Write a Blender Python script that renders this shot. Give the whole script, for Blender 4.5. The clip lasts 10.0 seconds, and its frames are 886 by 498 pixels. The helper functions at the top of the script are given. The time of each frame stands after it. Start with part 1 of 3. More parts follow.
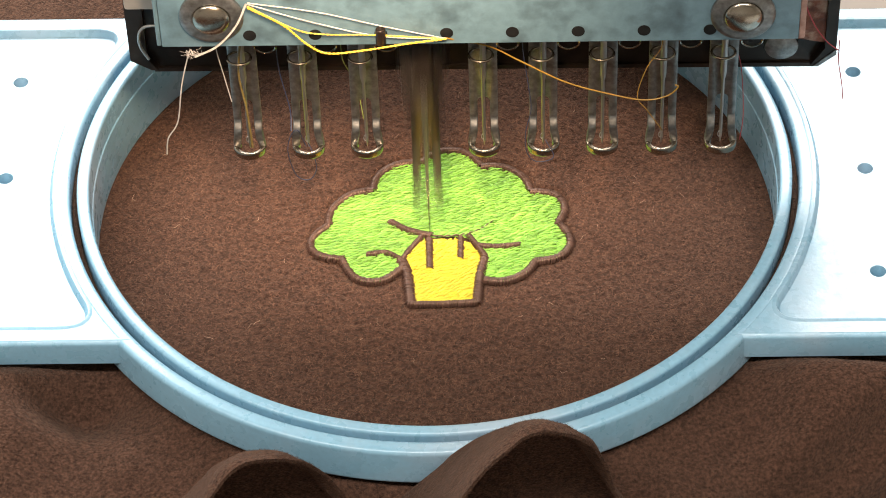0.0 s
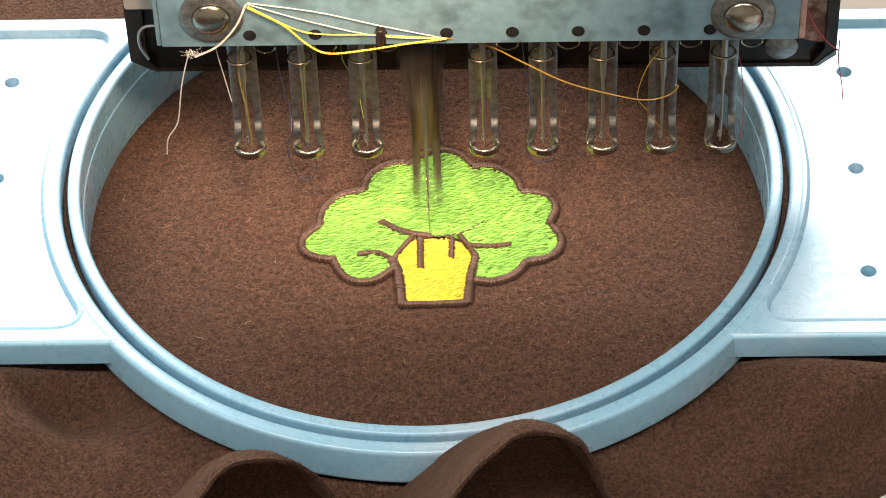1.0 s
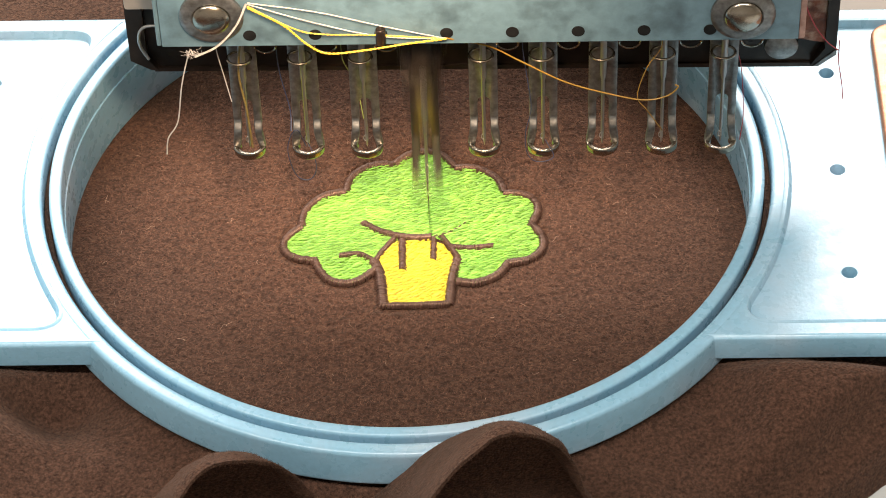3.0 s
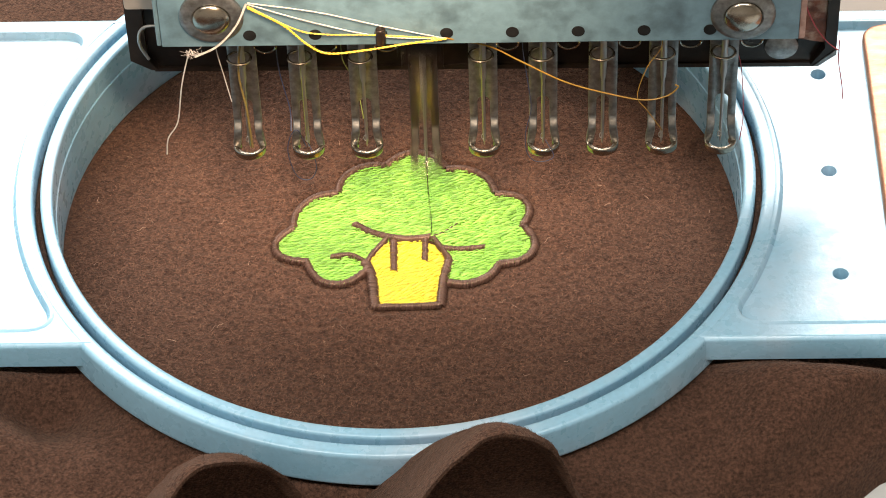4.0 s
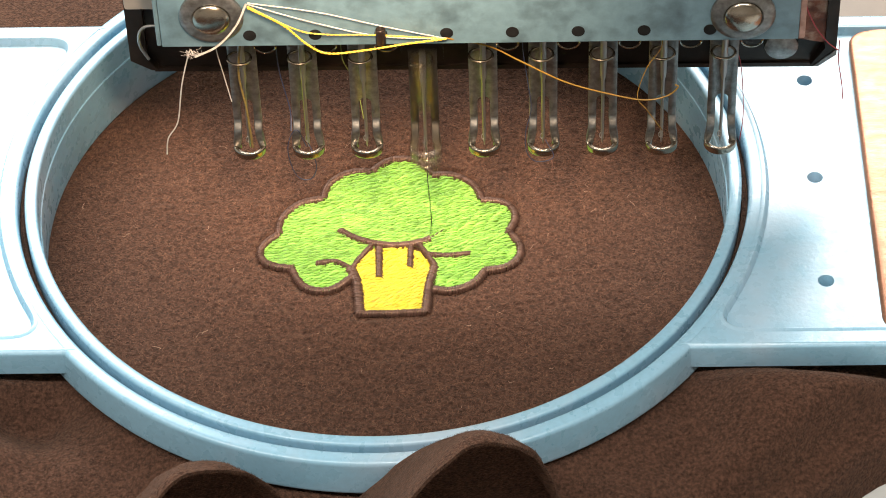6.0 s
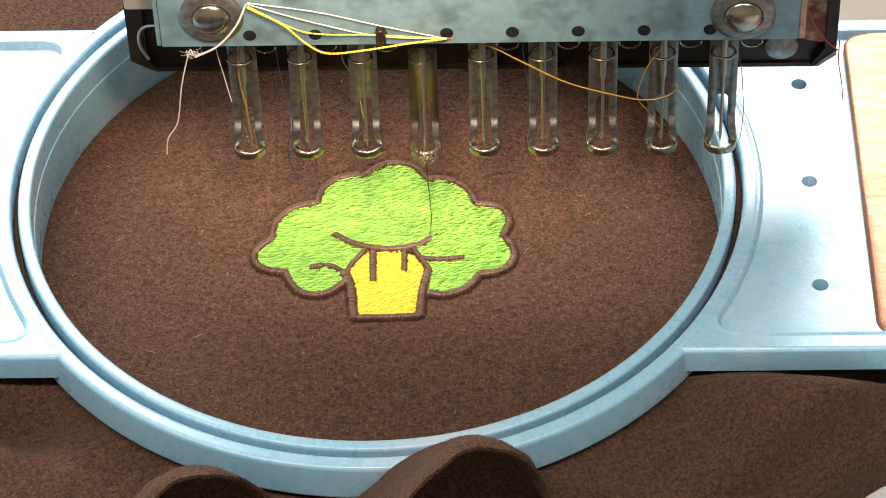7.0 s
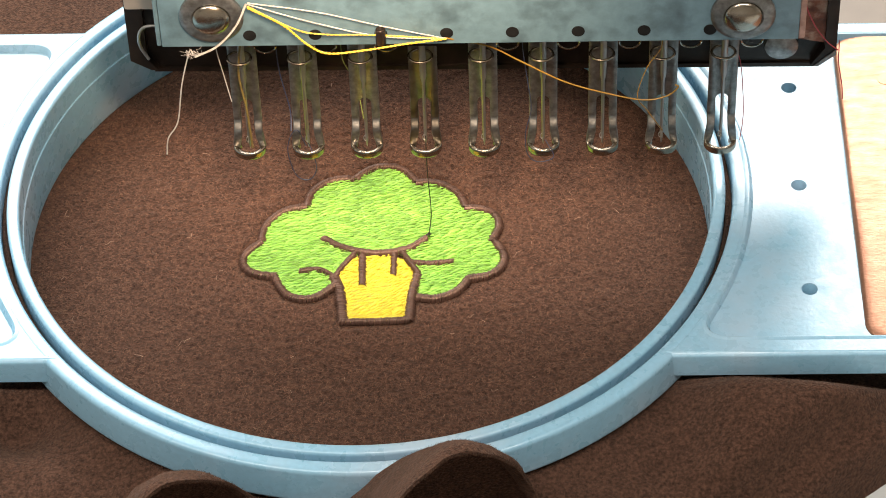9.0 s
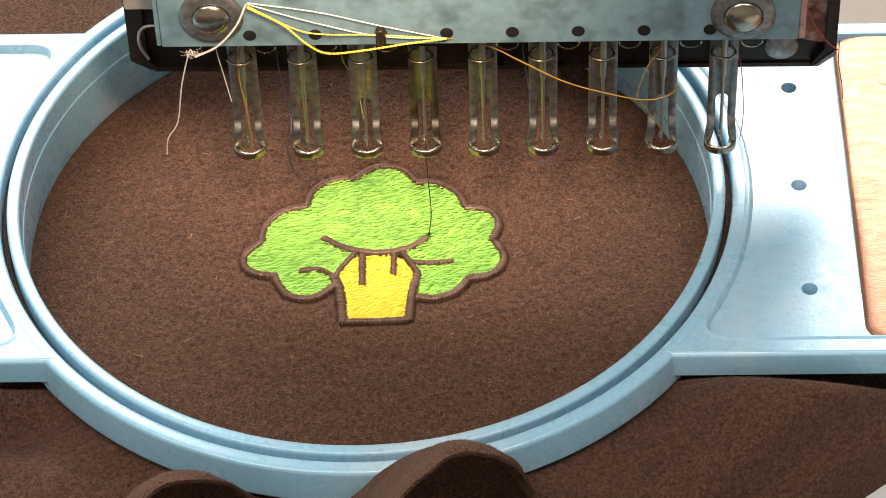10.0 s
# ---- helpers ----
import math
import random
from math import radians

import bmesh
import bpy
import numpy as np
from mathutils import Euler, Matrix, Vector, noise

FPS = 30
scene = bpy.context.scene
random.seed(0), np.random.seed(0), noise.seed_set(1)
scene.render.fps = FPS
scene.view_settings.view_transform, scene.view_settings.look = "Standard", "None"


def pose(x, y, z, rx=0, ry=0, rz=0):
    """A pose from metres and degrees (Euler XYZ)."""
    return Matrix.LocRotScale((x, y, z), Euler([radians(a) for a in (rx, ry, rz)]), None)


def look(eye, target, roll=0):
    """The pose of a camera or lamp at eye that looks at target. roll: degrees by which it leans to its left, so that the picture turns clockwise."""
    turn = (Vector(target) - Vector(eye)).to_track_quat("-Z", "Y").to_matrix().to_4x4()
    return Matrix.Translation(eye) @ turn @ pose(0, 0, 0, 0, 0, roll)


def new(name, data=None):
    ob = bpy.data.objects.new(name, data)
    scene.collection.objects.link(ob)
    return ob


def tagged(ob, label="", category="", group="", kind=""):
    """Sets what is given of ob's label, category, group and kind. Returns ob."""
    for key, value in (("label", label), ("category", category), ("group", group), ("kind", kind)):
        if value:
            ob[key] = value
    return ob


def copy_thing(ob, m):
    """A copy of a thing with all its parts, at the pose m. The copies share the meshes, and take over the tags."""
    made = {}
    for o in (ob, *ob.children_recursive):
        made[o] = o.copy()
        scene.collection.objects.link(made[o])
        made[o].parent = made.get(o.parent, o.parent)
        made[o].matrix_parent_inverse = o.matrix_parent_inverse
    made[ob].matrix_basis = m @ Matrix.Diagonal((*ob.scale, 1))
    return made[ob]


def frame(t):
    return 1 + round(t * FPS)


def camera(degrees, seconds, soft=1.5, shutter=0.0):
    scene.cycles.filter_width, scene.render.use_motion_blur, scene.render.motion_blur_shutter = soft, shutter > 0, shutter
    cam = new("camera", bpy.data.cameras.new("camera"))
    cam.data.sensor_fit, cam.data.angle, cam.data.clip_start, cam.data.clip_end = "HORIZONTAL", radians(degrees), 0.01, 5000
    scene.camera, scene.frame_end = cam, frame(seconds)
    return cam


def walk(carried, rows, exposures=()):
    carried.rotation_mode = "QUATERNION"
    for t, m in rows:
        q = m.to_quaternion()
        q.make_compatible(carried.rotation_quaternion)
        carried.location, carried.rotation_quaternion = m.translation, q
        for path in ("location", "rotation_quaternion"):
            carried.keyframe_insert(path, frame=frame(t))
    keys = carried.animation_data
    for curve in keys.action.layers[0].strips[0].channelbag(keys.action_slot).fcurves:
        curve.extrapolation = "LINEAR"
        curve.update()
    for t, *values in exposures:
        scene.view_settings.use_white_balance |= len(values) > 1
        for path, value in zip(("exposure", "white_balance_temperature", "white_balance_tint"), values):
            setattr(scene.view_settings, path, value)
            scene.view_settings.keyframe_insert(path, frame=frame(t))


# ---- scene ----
# Lengths below are in millimetres and become metres in part(). The origin is the point where
# the working needle meets the cloth; x runs along the needle row, y away from the viewer.
cam = camera(16.72, 10.0, 0.95, 0.8)
EYE = (0.02955, -0.66959, 0.67661)
TARGET = (0.00482, -0.00517, -0.00194)
ROLL = -2.168
walk(cam, [(0.0, look(EYE, TARGET, ROLL)), (10.0, look(EYE, TARGET, ROLL))],
     [(0.0, 0.0), (6.0, 0.0), (9.0, -0.10), (10.0, -0.10)])

# ---- light: a closed workshop with panel lights under its ceiling ----
world = bpy.data.worlds.new("room_air")
world.use_nodes = True
world.node_tree.nodes["Background"].inputs[0].default_value = (0.9, 0.95, 1.0, 1)
world.node_tree.nodes["Background"].inputs[1].default_value = 0.05
scene.world = world


def area_lamp(x, y, z, sx, sy, watts, colour):
    data = bpy.data.lights.new("panel_lamp", "AREA")
    data.shape, data.size, data.size_y, data.energy, data.color = "RECTANGLE", sx, sy, watts, colour
    ob = new("panel_lamp", data)
    ob.matrix_world = pose(x, y, z)
    return ob


LAMPS = ((-0.35, 1.9, 2.4, 1.3, 188, (1.0, 0.98, 0.95)), (-0.3, -0.75, 2.6, 0.2, 46, (1.0, 0.96, 0.90)))
for lx, ly, sx, sy, watts, colour in LAMPS:
    area_lamp(lx, ly, 1.68, sx, sy, watts, colour)

# the small warm work lamp in front of the needles; its arm and shade are assumed
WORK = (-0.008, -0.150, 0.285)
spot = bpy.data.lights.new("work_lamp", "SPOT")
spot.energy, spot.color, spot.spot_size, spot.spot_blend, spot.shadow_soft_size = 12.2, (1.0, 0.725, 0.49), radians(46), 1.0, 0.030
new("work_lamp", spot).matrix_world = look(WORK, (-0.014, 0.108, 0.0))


# ---- materials ----
def material(name, base, rough=0.5, metal=0.0, vary=0.15, scale=200.0, bump=0.0, bump_scale=800.0, spec=0.5,
             sheen=0.0, stain=None, stain_scale=60.0, stain_amount=0.5, stretch=(1, 1, 1), random_value=0.0, rough_vary=0.1):
    """A surface with grain at a fine scale, stains at a coarse one, uneven gloss and fine relief."""
    m = bpy.data.materials.new(name)
    m.use_nodes = True
    nt = m.node_tree
    n, l = nt.nodes, nt.links
    b = n["Principled BSDF"]
    co = n.new("ShaderNodeTexCoord")
    mp = n.new("ShaderNodeMapping")
    mp.inputs["Scale"].default_value = stretch
    l.new(co.outputs["Object"], mp.inputs[0])

    def noise_node(sc, detail):
        x = n.new("ShaderNodeTexNoise")
        x.inputs["Scale"].default_value, x.inputs["Detail"].default_value = sc, detail
        l.new(mp.outputs[0], x.inputs["Vector"])
        return x

    grain = noise_node(scale, 6)
    ramp = n.new("ShaderNodeMapRange")
    ramp.inputs["From Min"].default_value, ramp.inputs["From Max"].default_value = 0.3, 0.7
    ramp.inputs["To Min"].default_value, ramp.inputs["To Max"].default_value = 1 - vary, 1 + vary
    l.new(grain.outputs["Fac"], ramp.inputs["Value"])
    value = ramp.outputs[0]
    if random_value:
        isl = n.new("ShaderNodeNewGeometry")
        rr = n.new("ShaderNodeMapRange")
        rr.inputs["To Min"].default_value, rr.inputs["To Max"].default_value = 1 - random_value, 1 + random_value
        l.new(isl.outputs["Random Per Island"], rr.inputs["Value"])
        mul = n.new("ShaderNodeMath")
        mul.operation = "MULTIPLY"
        l.new(value, mul.inputs[0]), l.new(rr.outputs[0], mul.inputs[1])
        value = mul.outputs[0]
    sc = n.new("ShaderNodeVectorMath")
    sc.operation = "SCALE"
    sc.inputs[0].default_value = base
    l.new(value, sc.inputs["Scale"])
    out = sc.outputs[0]
    if stain:
        st = noise_node(stain_scale, 8)
        rs = n.new("ShaderNodeMapRange")
        rs.inputs["From Min"].default_value, rs.inputs["From Max"].default_value = 0.5, 0.72
        rs.inputs["To Max"].default_value = stain_amount
        l.new(st.outputs["Fac"], rs.inputs["Value"])
        mix = n.new("ShaderNodeMix")
        mix.data_type = "RGBA"
        l.new(rs.outputs[0], mix.inputs["Factor"])
        l.new(out, mix.inputs["A"])
        mix.inputs["B"].default_value = (*stain, 1)
        out = mix.outputs["Result"]
    l.new(out, b.inputs["Base Color"])
    gl = noise_node(scale * 0.35, 5)
    rg = n.new("ShaderNodeMapRange")
    rg.inputs["To Min"].default_value, rg.inputs["To Max"].default_value = max(0.03, rough - rough_vary), min(1, rough + rough_vary)
    l.new(gl.outputs["Fac"], rg.inputs["Value"]), l.new(rg.outputs[0], b.inputs["Roughness"])
    b.inputs["Metallic"].default_value = metal
    b.inputs["Specular IOR Level"].default_value = spec
    if sheen:
        b.inputs["Sheen Weight"].default_value = sheen
        b.inputs["Sheen Roughness"].default_value = 0.5
        b.inputs["Sheen Tint"].default_value = (1.0, 0.75, 0.6, 1)
    if bump:
        bn = noise_node(bump_scale, 4)
        bp = n.new("ShaderNodeBump")
        bp.inputs["Strength"].default_value, bp.inputs["Distance"].default_value = bump, 0.001
        l.new(bn.outputs["Fac"], bp.inputs["Height"]), l.new(bp.outputs[0], b.inputs["Normal"])
    return m


BLUE = material("light_blue_plastic", (0.255, 0.46, 0.592), 0.30, 0, 0.06, 650, 0.05, 900, 0.75, stain=(0.47, 0.53, 0.60), stain_scale=26, stain_amount=0.6, rough_vary=0.2)
FLEECE = material("brown_fleece", (0.0765, 0.0378, 0.0244), 0.95, 0, 0.6, 1000, 1.0, 1500, 0.1, sheen=0.1, stain=(0.030, 0.0150, 0.010), stain_scale=560, stain_amount=0.6)
FUZZ = material("brown_fibre", (0.156, 0.079, 0.051), 0.9, 0, 0.3, 500, 0, 1, 0.1, sheen=0.1, random_value=0.5, stain=(0.042, 0.021, 0.014), stain_scale=480, stain_amount=0.9)
# the garment's fibre again, darker and more even, for drape and folds
DULLFUZZ = material("dull_brown_fibre", (0.112, 0.058, 0.038), 0.95, 0, 0.2, 300, 0, 1, 0.05, random_value=0.35)
GREEN = material("green_thread", (0.258, 0.515, 0.075), 0.43, 0, 0.12, 60, 0, 1, 0.42, sheen=0.1, random_value=0.38)
YELLOW = material("yellow_thread", (0.80, 0.645, 0.04), 0.38, 0, 0.08, 60, 0, 1, 0.6, sheen=0.1, random_value=0.14)
BROWN = material("brown_thread", (0.071, 0.037, 0.027), 0.36, 0, 0.12, 60, 0, 1, 1.0, random_value=0.42)
# the fibres tint their own shine
BROWN.node_tree.nodes["Principled BSDF"].inputs["Specular Tint"].default_value = (1.0, 0.70, 0.55, 1)
CHROME = material("polished_steel", (0.37, 0.325, 0.265), 0.22, 1, 0.1, 250, 0.03, 900, stain=(0.27, 0.21, 0.15), stain_scale=180, stain_amount=0.6, rough_vary=0.08)
BARSTEEL = material("worn_steel_bar", (0.225, 0.22, 0.21), 0.38, 0.9, 0.3, 600, 0.12, 1100, stain=(0.10, 0.085, 0.068), stain_scale=260, stain_amount=0.7, rough_vary=0.1)
WORKBAR = material("oily_steel_bar", (0.21, 0.185, 0.155), 0.36, 1, 0.3, 260, 0.1, 800, stain=(0.11, 0.085, 0.06), stain_scale=150, stain_amount=0.7)
RUST = material("rusty_brown_steel", (0.16, 0.055, 0.030), 0.5, 0.4, 0.55, 260, 0.6, 500, stain=(0.42, 0.30, 0.22), stain_scale=240, stain_amount=0.85, rough_vary=0.25)
NEEDLE = material("needle_steel", (0.40, 0.38, 0.36), 0.45, 1, 0.05)
DARK = material("oiled_dark_steel", (0.024, 0.017, 0.013), 0.30, 0.6, 0.35, 120, 0.1, 600, stain=(0.060, 0.033, 0.021), stain_scale=60, stain_amount=0.7)
BLACK = material("blackened_clamp", (0.025, 0.02, 0.018), 0.3, 0.5, 0.2, 200)
PLATE = material("pale_blue_enamel", (0.126, 0.205, 0.243), 0.38, 0, 0.14, 300, 0.06, 500, stain=(0.045, 0.070, 0.084), stain_scale=115, stain_amount=0.8, rough_vary=0.2)
HOLE_BLACK = material("black_hole_shade", (0.006, 0.006, 0.006), 0.7, 0, 0.4, 400, spec=0.2)
BRUSHED = material("brushed_warm_steel", (0.41, 0.205, 0.13), 0.44, 0.9, 0.10, 1300, 0.1, 1500, 0.9, stretch=(0.35, 1, 1), stain=(0.29, 0.125, 0.07), stain_scale=160, stain_amount=0.5, rough_vary=0.14)
WORN_EDGE = material("worn_rusty_edge", (0.40, 0.235, 0.185), 0.5, 0.3, 0.3, 300, 0.3, 600, stain=(0.20, 0.08, 0.05), stain_scale=200, stain_amount=0.7)
COPPER = material("copper_slot", (0.45, 0.22, 0.11), 0.4, 0.8, 0.2, 200)
CASTING = material("grey_beige_casting", (0.30, 0.26, 0.22), 0.5, 0, 0.1, 120, 0.1, 500)
TABLE = material("beige_laminate", (0.17, 0.13, 0.095), 0.5, 0, 0.08, 60, 0.04, 400, stain=(0.14, 0.105, 0.078), stain_scale=9)
BEDGREY = material("light_grey_paint", (0.55, 0.55, 0.53), 0.45, 0, 0.05, 80, 0.05, 500, stain=(0.45, 0.44, 0.42), stain_scale=30)
WALLM = material("painted_wall", (0.62, 0.60, 0.56), 0.8, 0, 0.04, 20, 0.1, 120, stain=(0.55, 0.53, 0.5), stain_scale=2)
FLOORM = material("grey_floor", (0.25, 0.25, 0.25), 0.6, 0, 0.1, 30, 0.05, 100, stain=(0.18, 0.18, 0.18), stain_scale=3)
WHITE_T = material("white_thread", (0.46, 0.41, 0.37), 0.5, 0, 0.1, 900, 0.3, 2500)
GOLD_T = material("gold_thread", (0.75, 0.47, 0.03), 0.4, 0, 0.1, 900, 0.3, 2500)
OCHRE_T = material("ochre_thread", (0.27, 0.145, 0.018), 0.5, 0, 0.1, 900)
DULL_OCHRE_T = material("faded_ochre_thread", (0.15, 0.105, 0.03), 0.5, 0, 0.35, 900)
NAVY_T = material("dark_blue_thread", (0.02, 0.025, 0.055), 0.5, 0, 0.1, 900)
BLACK_T = material("dark_thread", (0.018, 0.013, 0.01), 0.5, 0, 0.1, 900)
RED_T = material("red_thread", (0.35, 0.03, 0.04), 0.5, 0, 0.1, 900)
OLIVE_T = material("olive_thread", (0.16, 0.19, 0.04), 0.5, 0, 0.1, 900)


# ---- mesh helpers ----
def mesh_of(name, verts, faces, mat, smooth=True):
    me = bpy.data.meshes.new(name)
    me.from_pydata([(v[0] / 1000, v[1] / 1000, v[2] / 1000) for v in verts], [], [tuple(int(i) for i in f) for f in faces])
    me.materials.append(mat)
    if smooth:
        me.polygons.foreach_set("use_smooth", [True] * len(me.polygons))
        me.set_sharp_from_angle(angle=radians(42))
    me.update()
    return me


def part(name, shape, mat, parent=None, label="", smooth=True):
    """One mesh object out of (verts, faces) in millimetres, under a thing or a part."""
    ob = new(name, mesh_of(name, shape[0], shape[1], mat, smooth))
    if parent:
        ob.parent = parent
    if label:
        tagged(ob, label)
    return ob


def thing(name, label, category, group="", x=0, y=0, z=0):
    ob = new(name)
    ob.empty_display_size = 0.01
    ob.location = (x / 1000, y / 1000, z / 1000)
    return tagged(ob, label, category, group)


def join(*shapes):
    verts, faces = [], []
    for v, f in shapes:
        o = len(verts)
        verts += list(v)
        faces += [tuple(i + o for i in q) for q in f]
    return verts, faces


def bevel_box(cx, cy, cz, sx, sy, sz, b=0.6):
    bm = bmesh.new()
    bmesh.ops.create_cube(bm, size=1, matrix=Matrix.Diagonal((sx, sy, sz, 1)))
    if b:
        bmesh.ops.bevel(bm, geom=bm.edges[:], offset=b, segments=2, affect="EDGES", profile=0.6)
    bm.verts.index_update()
    shape = [(v.co.x + cx, v.co.y + cy, v.co.z + cz) for v in bm.verts], [tuple(v.index for v in f.verts) for f in bm.faces]
    bm.free()
    return shape


def lathe(profile, n=96, axis="z", centre=(0, 0, 0)):
    """A closed ring out of a closed profile of (radius, height)."""
    k = len(profile)
    verts, faces = [], []
    for i in range(n):
        a = 2 * math.pi * i / n
        for r, h in profile:
            p = (r * math.cos(a), r * math.sin(a), h) if axis == "z" else (r * math.cos(a), -h, r * math.sin(a))
            verts.append(tuple(p[j] + centre[j] for j in range(3)))
    for i in range(n):
        for j in range(k):
            q = (i * k + j, ((i + 1) % n) * k + j, ((i + 1) % n) * k + (j + 1) % k, i * k + (j + 1) % k)
            faces.append(q)
    return verts, faces


def round_profile(pts, r=0.8, seg=4):
    """Rounds the corners of a closed (radius, height) profile."""
    out = []
    for i, p in enumerate(pts):
        a, b = Vector(pts[i - 1]), Vector(pts[(i + 1) % len(pts)])
        p = Vector(p)
        d = min(r, (a - p).length * 0.45, (b - p).length * 0.45)
        s, e = p + (a - p).normalized() * d, p + (b - p).normalized() * d
        for j in range(seg + 1):
            t = j / seg
            out.append(tuple(s * (1 - t) ** 2 + p * 2 * t * (1 - t) + e * t * t))
    return out


def smooth_line(pts, steps=8):
    """A Catmull-Rom line through a few control points."""
    v = [Vector(p) for p in pts]
    v = [v[0] * 2 - v[1]] + v + [v[-1] * 2 - v[-2]]
    out = []
    for i in range(1, len(v) - 2):
        a, b, c, d = v[i - 1:i + 3]
        for j in range(steps):
            t = j / steps
            out.append(0.5 * (2 * b + (c - a) * t + (2 * a - 5 * b + 4 * c - d) * t * t + (3 * b - a - 3 * c + d) * t ** 3))
    return out + [v[-2]]


def tube(pts, r=0.2, n=6, twist=0.0, strands=1, offset=0.0):
    """A thread along a line; with strands, twisted out of several."""
    pts = [Vector(p) for p in pts]
    shapes = []
    for s in range(strands):
        verts, faces = [], []
        dist = 0
        for i, p in enumerate(pts):
            tan = (pts[min(i + 1, len(pts) - 1)] - pts[max(i - 1, 0)]).normalized()
            u = tan.cross(Vector((0.1, 0.3, 1))).normalized()
            w = tan.cross(u)
            if i:
                dist += (p - pts[i - 1]).length
            a0 = dist * twist + 2 * math.pi * s / strands
            c = p + (u * math.cos(a0) + w * math.sin(a0)) * offset
            for j in range(n):
                a = 2 * math.pi * j / n
                verts.append(tuple(c + (u * math.cos(a) + w * math.sin(a)) * r))
        for i in range(len(pts) - 1):
            for j in range(n):
                faces.append((i * n + j, i * n + (j + 1) % n, (i + 1) * n + (j + 1) % n, (i + 1) * n + j))
        faces += [tuple(range(n))[::-1], tuple((len(pts) - 1) * n + j for j in range(n))]
        shapes.append((verts, faces))
    return join(*shapes)


def fill(loops):
    """Triangles (flat, z of the first loop) between an outer loop and holes, as index triples over the joined loops."""
    bm = bmesh.new()
    edges = []
    for loop in loops:
        vs = [bm.verts.new((p[0], p[1], 0)) for p in loop]
        edges += [bm.edges.new((vs[i], vs[(i + 1) % len(vs)])) for i in range(len(vs))]
    bm.verts.index_update()
    bmesh.ops.triangle_fill(bm, use_beauty=True, use_dissolve=False, edges=edges)
    faces = [tuple(v.index for v in f.verts) if f.normal.z > 0 else tuple(v.index for v in f.verts)[::-1] for f in bm.faces]
    bm.free()
    return faces


def offset_loop(loop, d):
    """The loop (counter-clockwise) moved outwards by d."""
    out = []
    n = len(loop)
    for i, p in enumerate(loop):
        t = Vector(loop[(i + 1) % n]) - Vector(loop[i - 1])
        t = Vector((t[0], t[1])).normalized()
        out.append((p[0] + t.y * d, p[1] - t.x * d))
    return out


def skin(rings):
    """Walls between loops of equal length: (loop, z) from outside in."""
    n = len(rings[0][0])
    verts = [(p[0], p[1], z) for loop, z in rings for p in loop]
    faces = []
    for k in range(len(rings) - 1):
        for i in range(n):
            j = (i + 1) % n
            faces.append((k * n + i, k * n + j, (k + 1) * n + j, (k + 1) * n + i))
    return verts, faces


# ---- room ----
def slab(name, x0, x1, y0, y1, z0, z1, mat):
    ob = part(name, bevel_box((x0 + x1) / 2, (y0 + y1) / 2, (z0 + z1) / 2, x1 - x0, y1 - y0, z1 - z0, 0), mat, smooth=False)
    return tagged(ob, kind="structure")


slab("floor", -3100, 3100, -3100, 3100, -1050, -950, FLOORM)
slab("ceiling", -3100, 3100, -3100, 3100, 1750, 1850, WALLM)
slab("wall_north", -3100, 3100, 3000, 3100, -950, 1750, WALLM)
slab("wall_south", -3100, 3100, -3100, -3000, -950, 1750, WALLM)
slab("wall_east", 3000, 3100, -3000, 3000, -950, 1750, WALLM)
slab("wall_west", -3100, -3000, -3000, 3000, -950, 1750, WALLM)
for lx, ly, sx, sy, watts, colour in LAMPS:
    fixture = thing("ceiling_light", "long white ceiling light panel in a metal tray", "ceiling light", "ceiling lights", lx * 1000, ly * 1000, 1720)
    part("diffuser", bevel_box(0, 0, -24, sx * 1000, sy * 1000, 6, 1), WALLM, fixture)
    part("tray", bevel_box(0, 0, 8, sx * 1000 + 60, sy * 1000 + 60, 44, 3), WALLM, fixture)

# ---- machine table ----
table = thing("machine_table", "beige laminate machine table under the hoop", "table", "", 0, 0, -60)
part("tabletop", bevel_box(0, 100, -15, 1300, 900, 30, 3), TABLE, table)
for tx, ty in ((-600, -300), (600, -300), (-600, 500), (600, 500)):
    part("leg", bevel_box(tx, ty, -460, 45, 45, 860, 3), CASTING, table)

bed = thing("machine_bed", "light grey rounded machine bed under the garment", "machine bed", "", 0, 0, -60)
part("bed_cover", bevel_box(209.5, -149.5, 26, 170, 136, 48, 10), BEDGREY, bed)

# ---- hoop ----
HOOP_Z = 29.0
hoop = thing("embroidery_hoop", "light blue plastic round embroidery hoop with two mounting arms", "embroidery hoop")
inner = round_profile([(106.4, 0.4), (110.2, 0.4), (110.5, 29.0), (106.6, 29.0), (106.5, 20.3), (106.15, 20.0)], 1.3, 5)
part("inner_ring", lathe(inner, 256), BLUE, hoop)
outer = round_profile([(112.6, 16.0), (118.2, 16.0), (117.5, 28.9), (112.6, 28.9)], 1.6, 6)
part("outer_ring", lathe(outer, 256), BLUE, hoop)


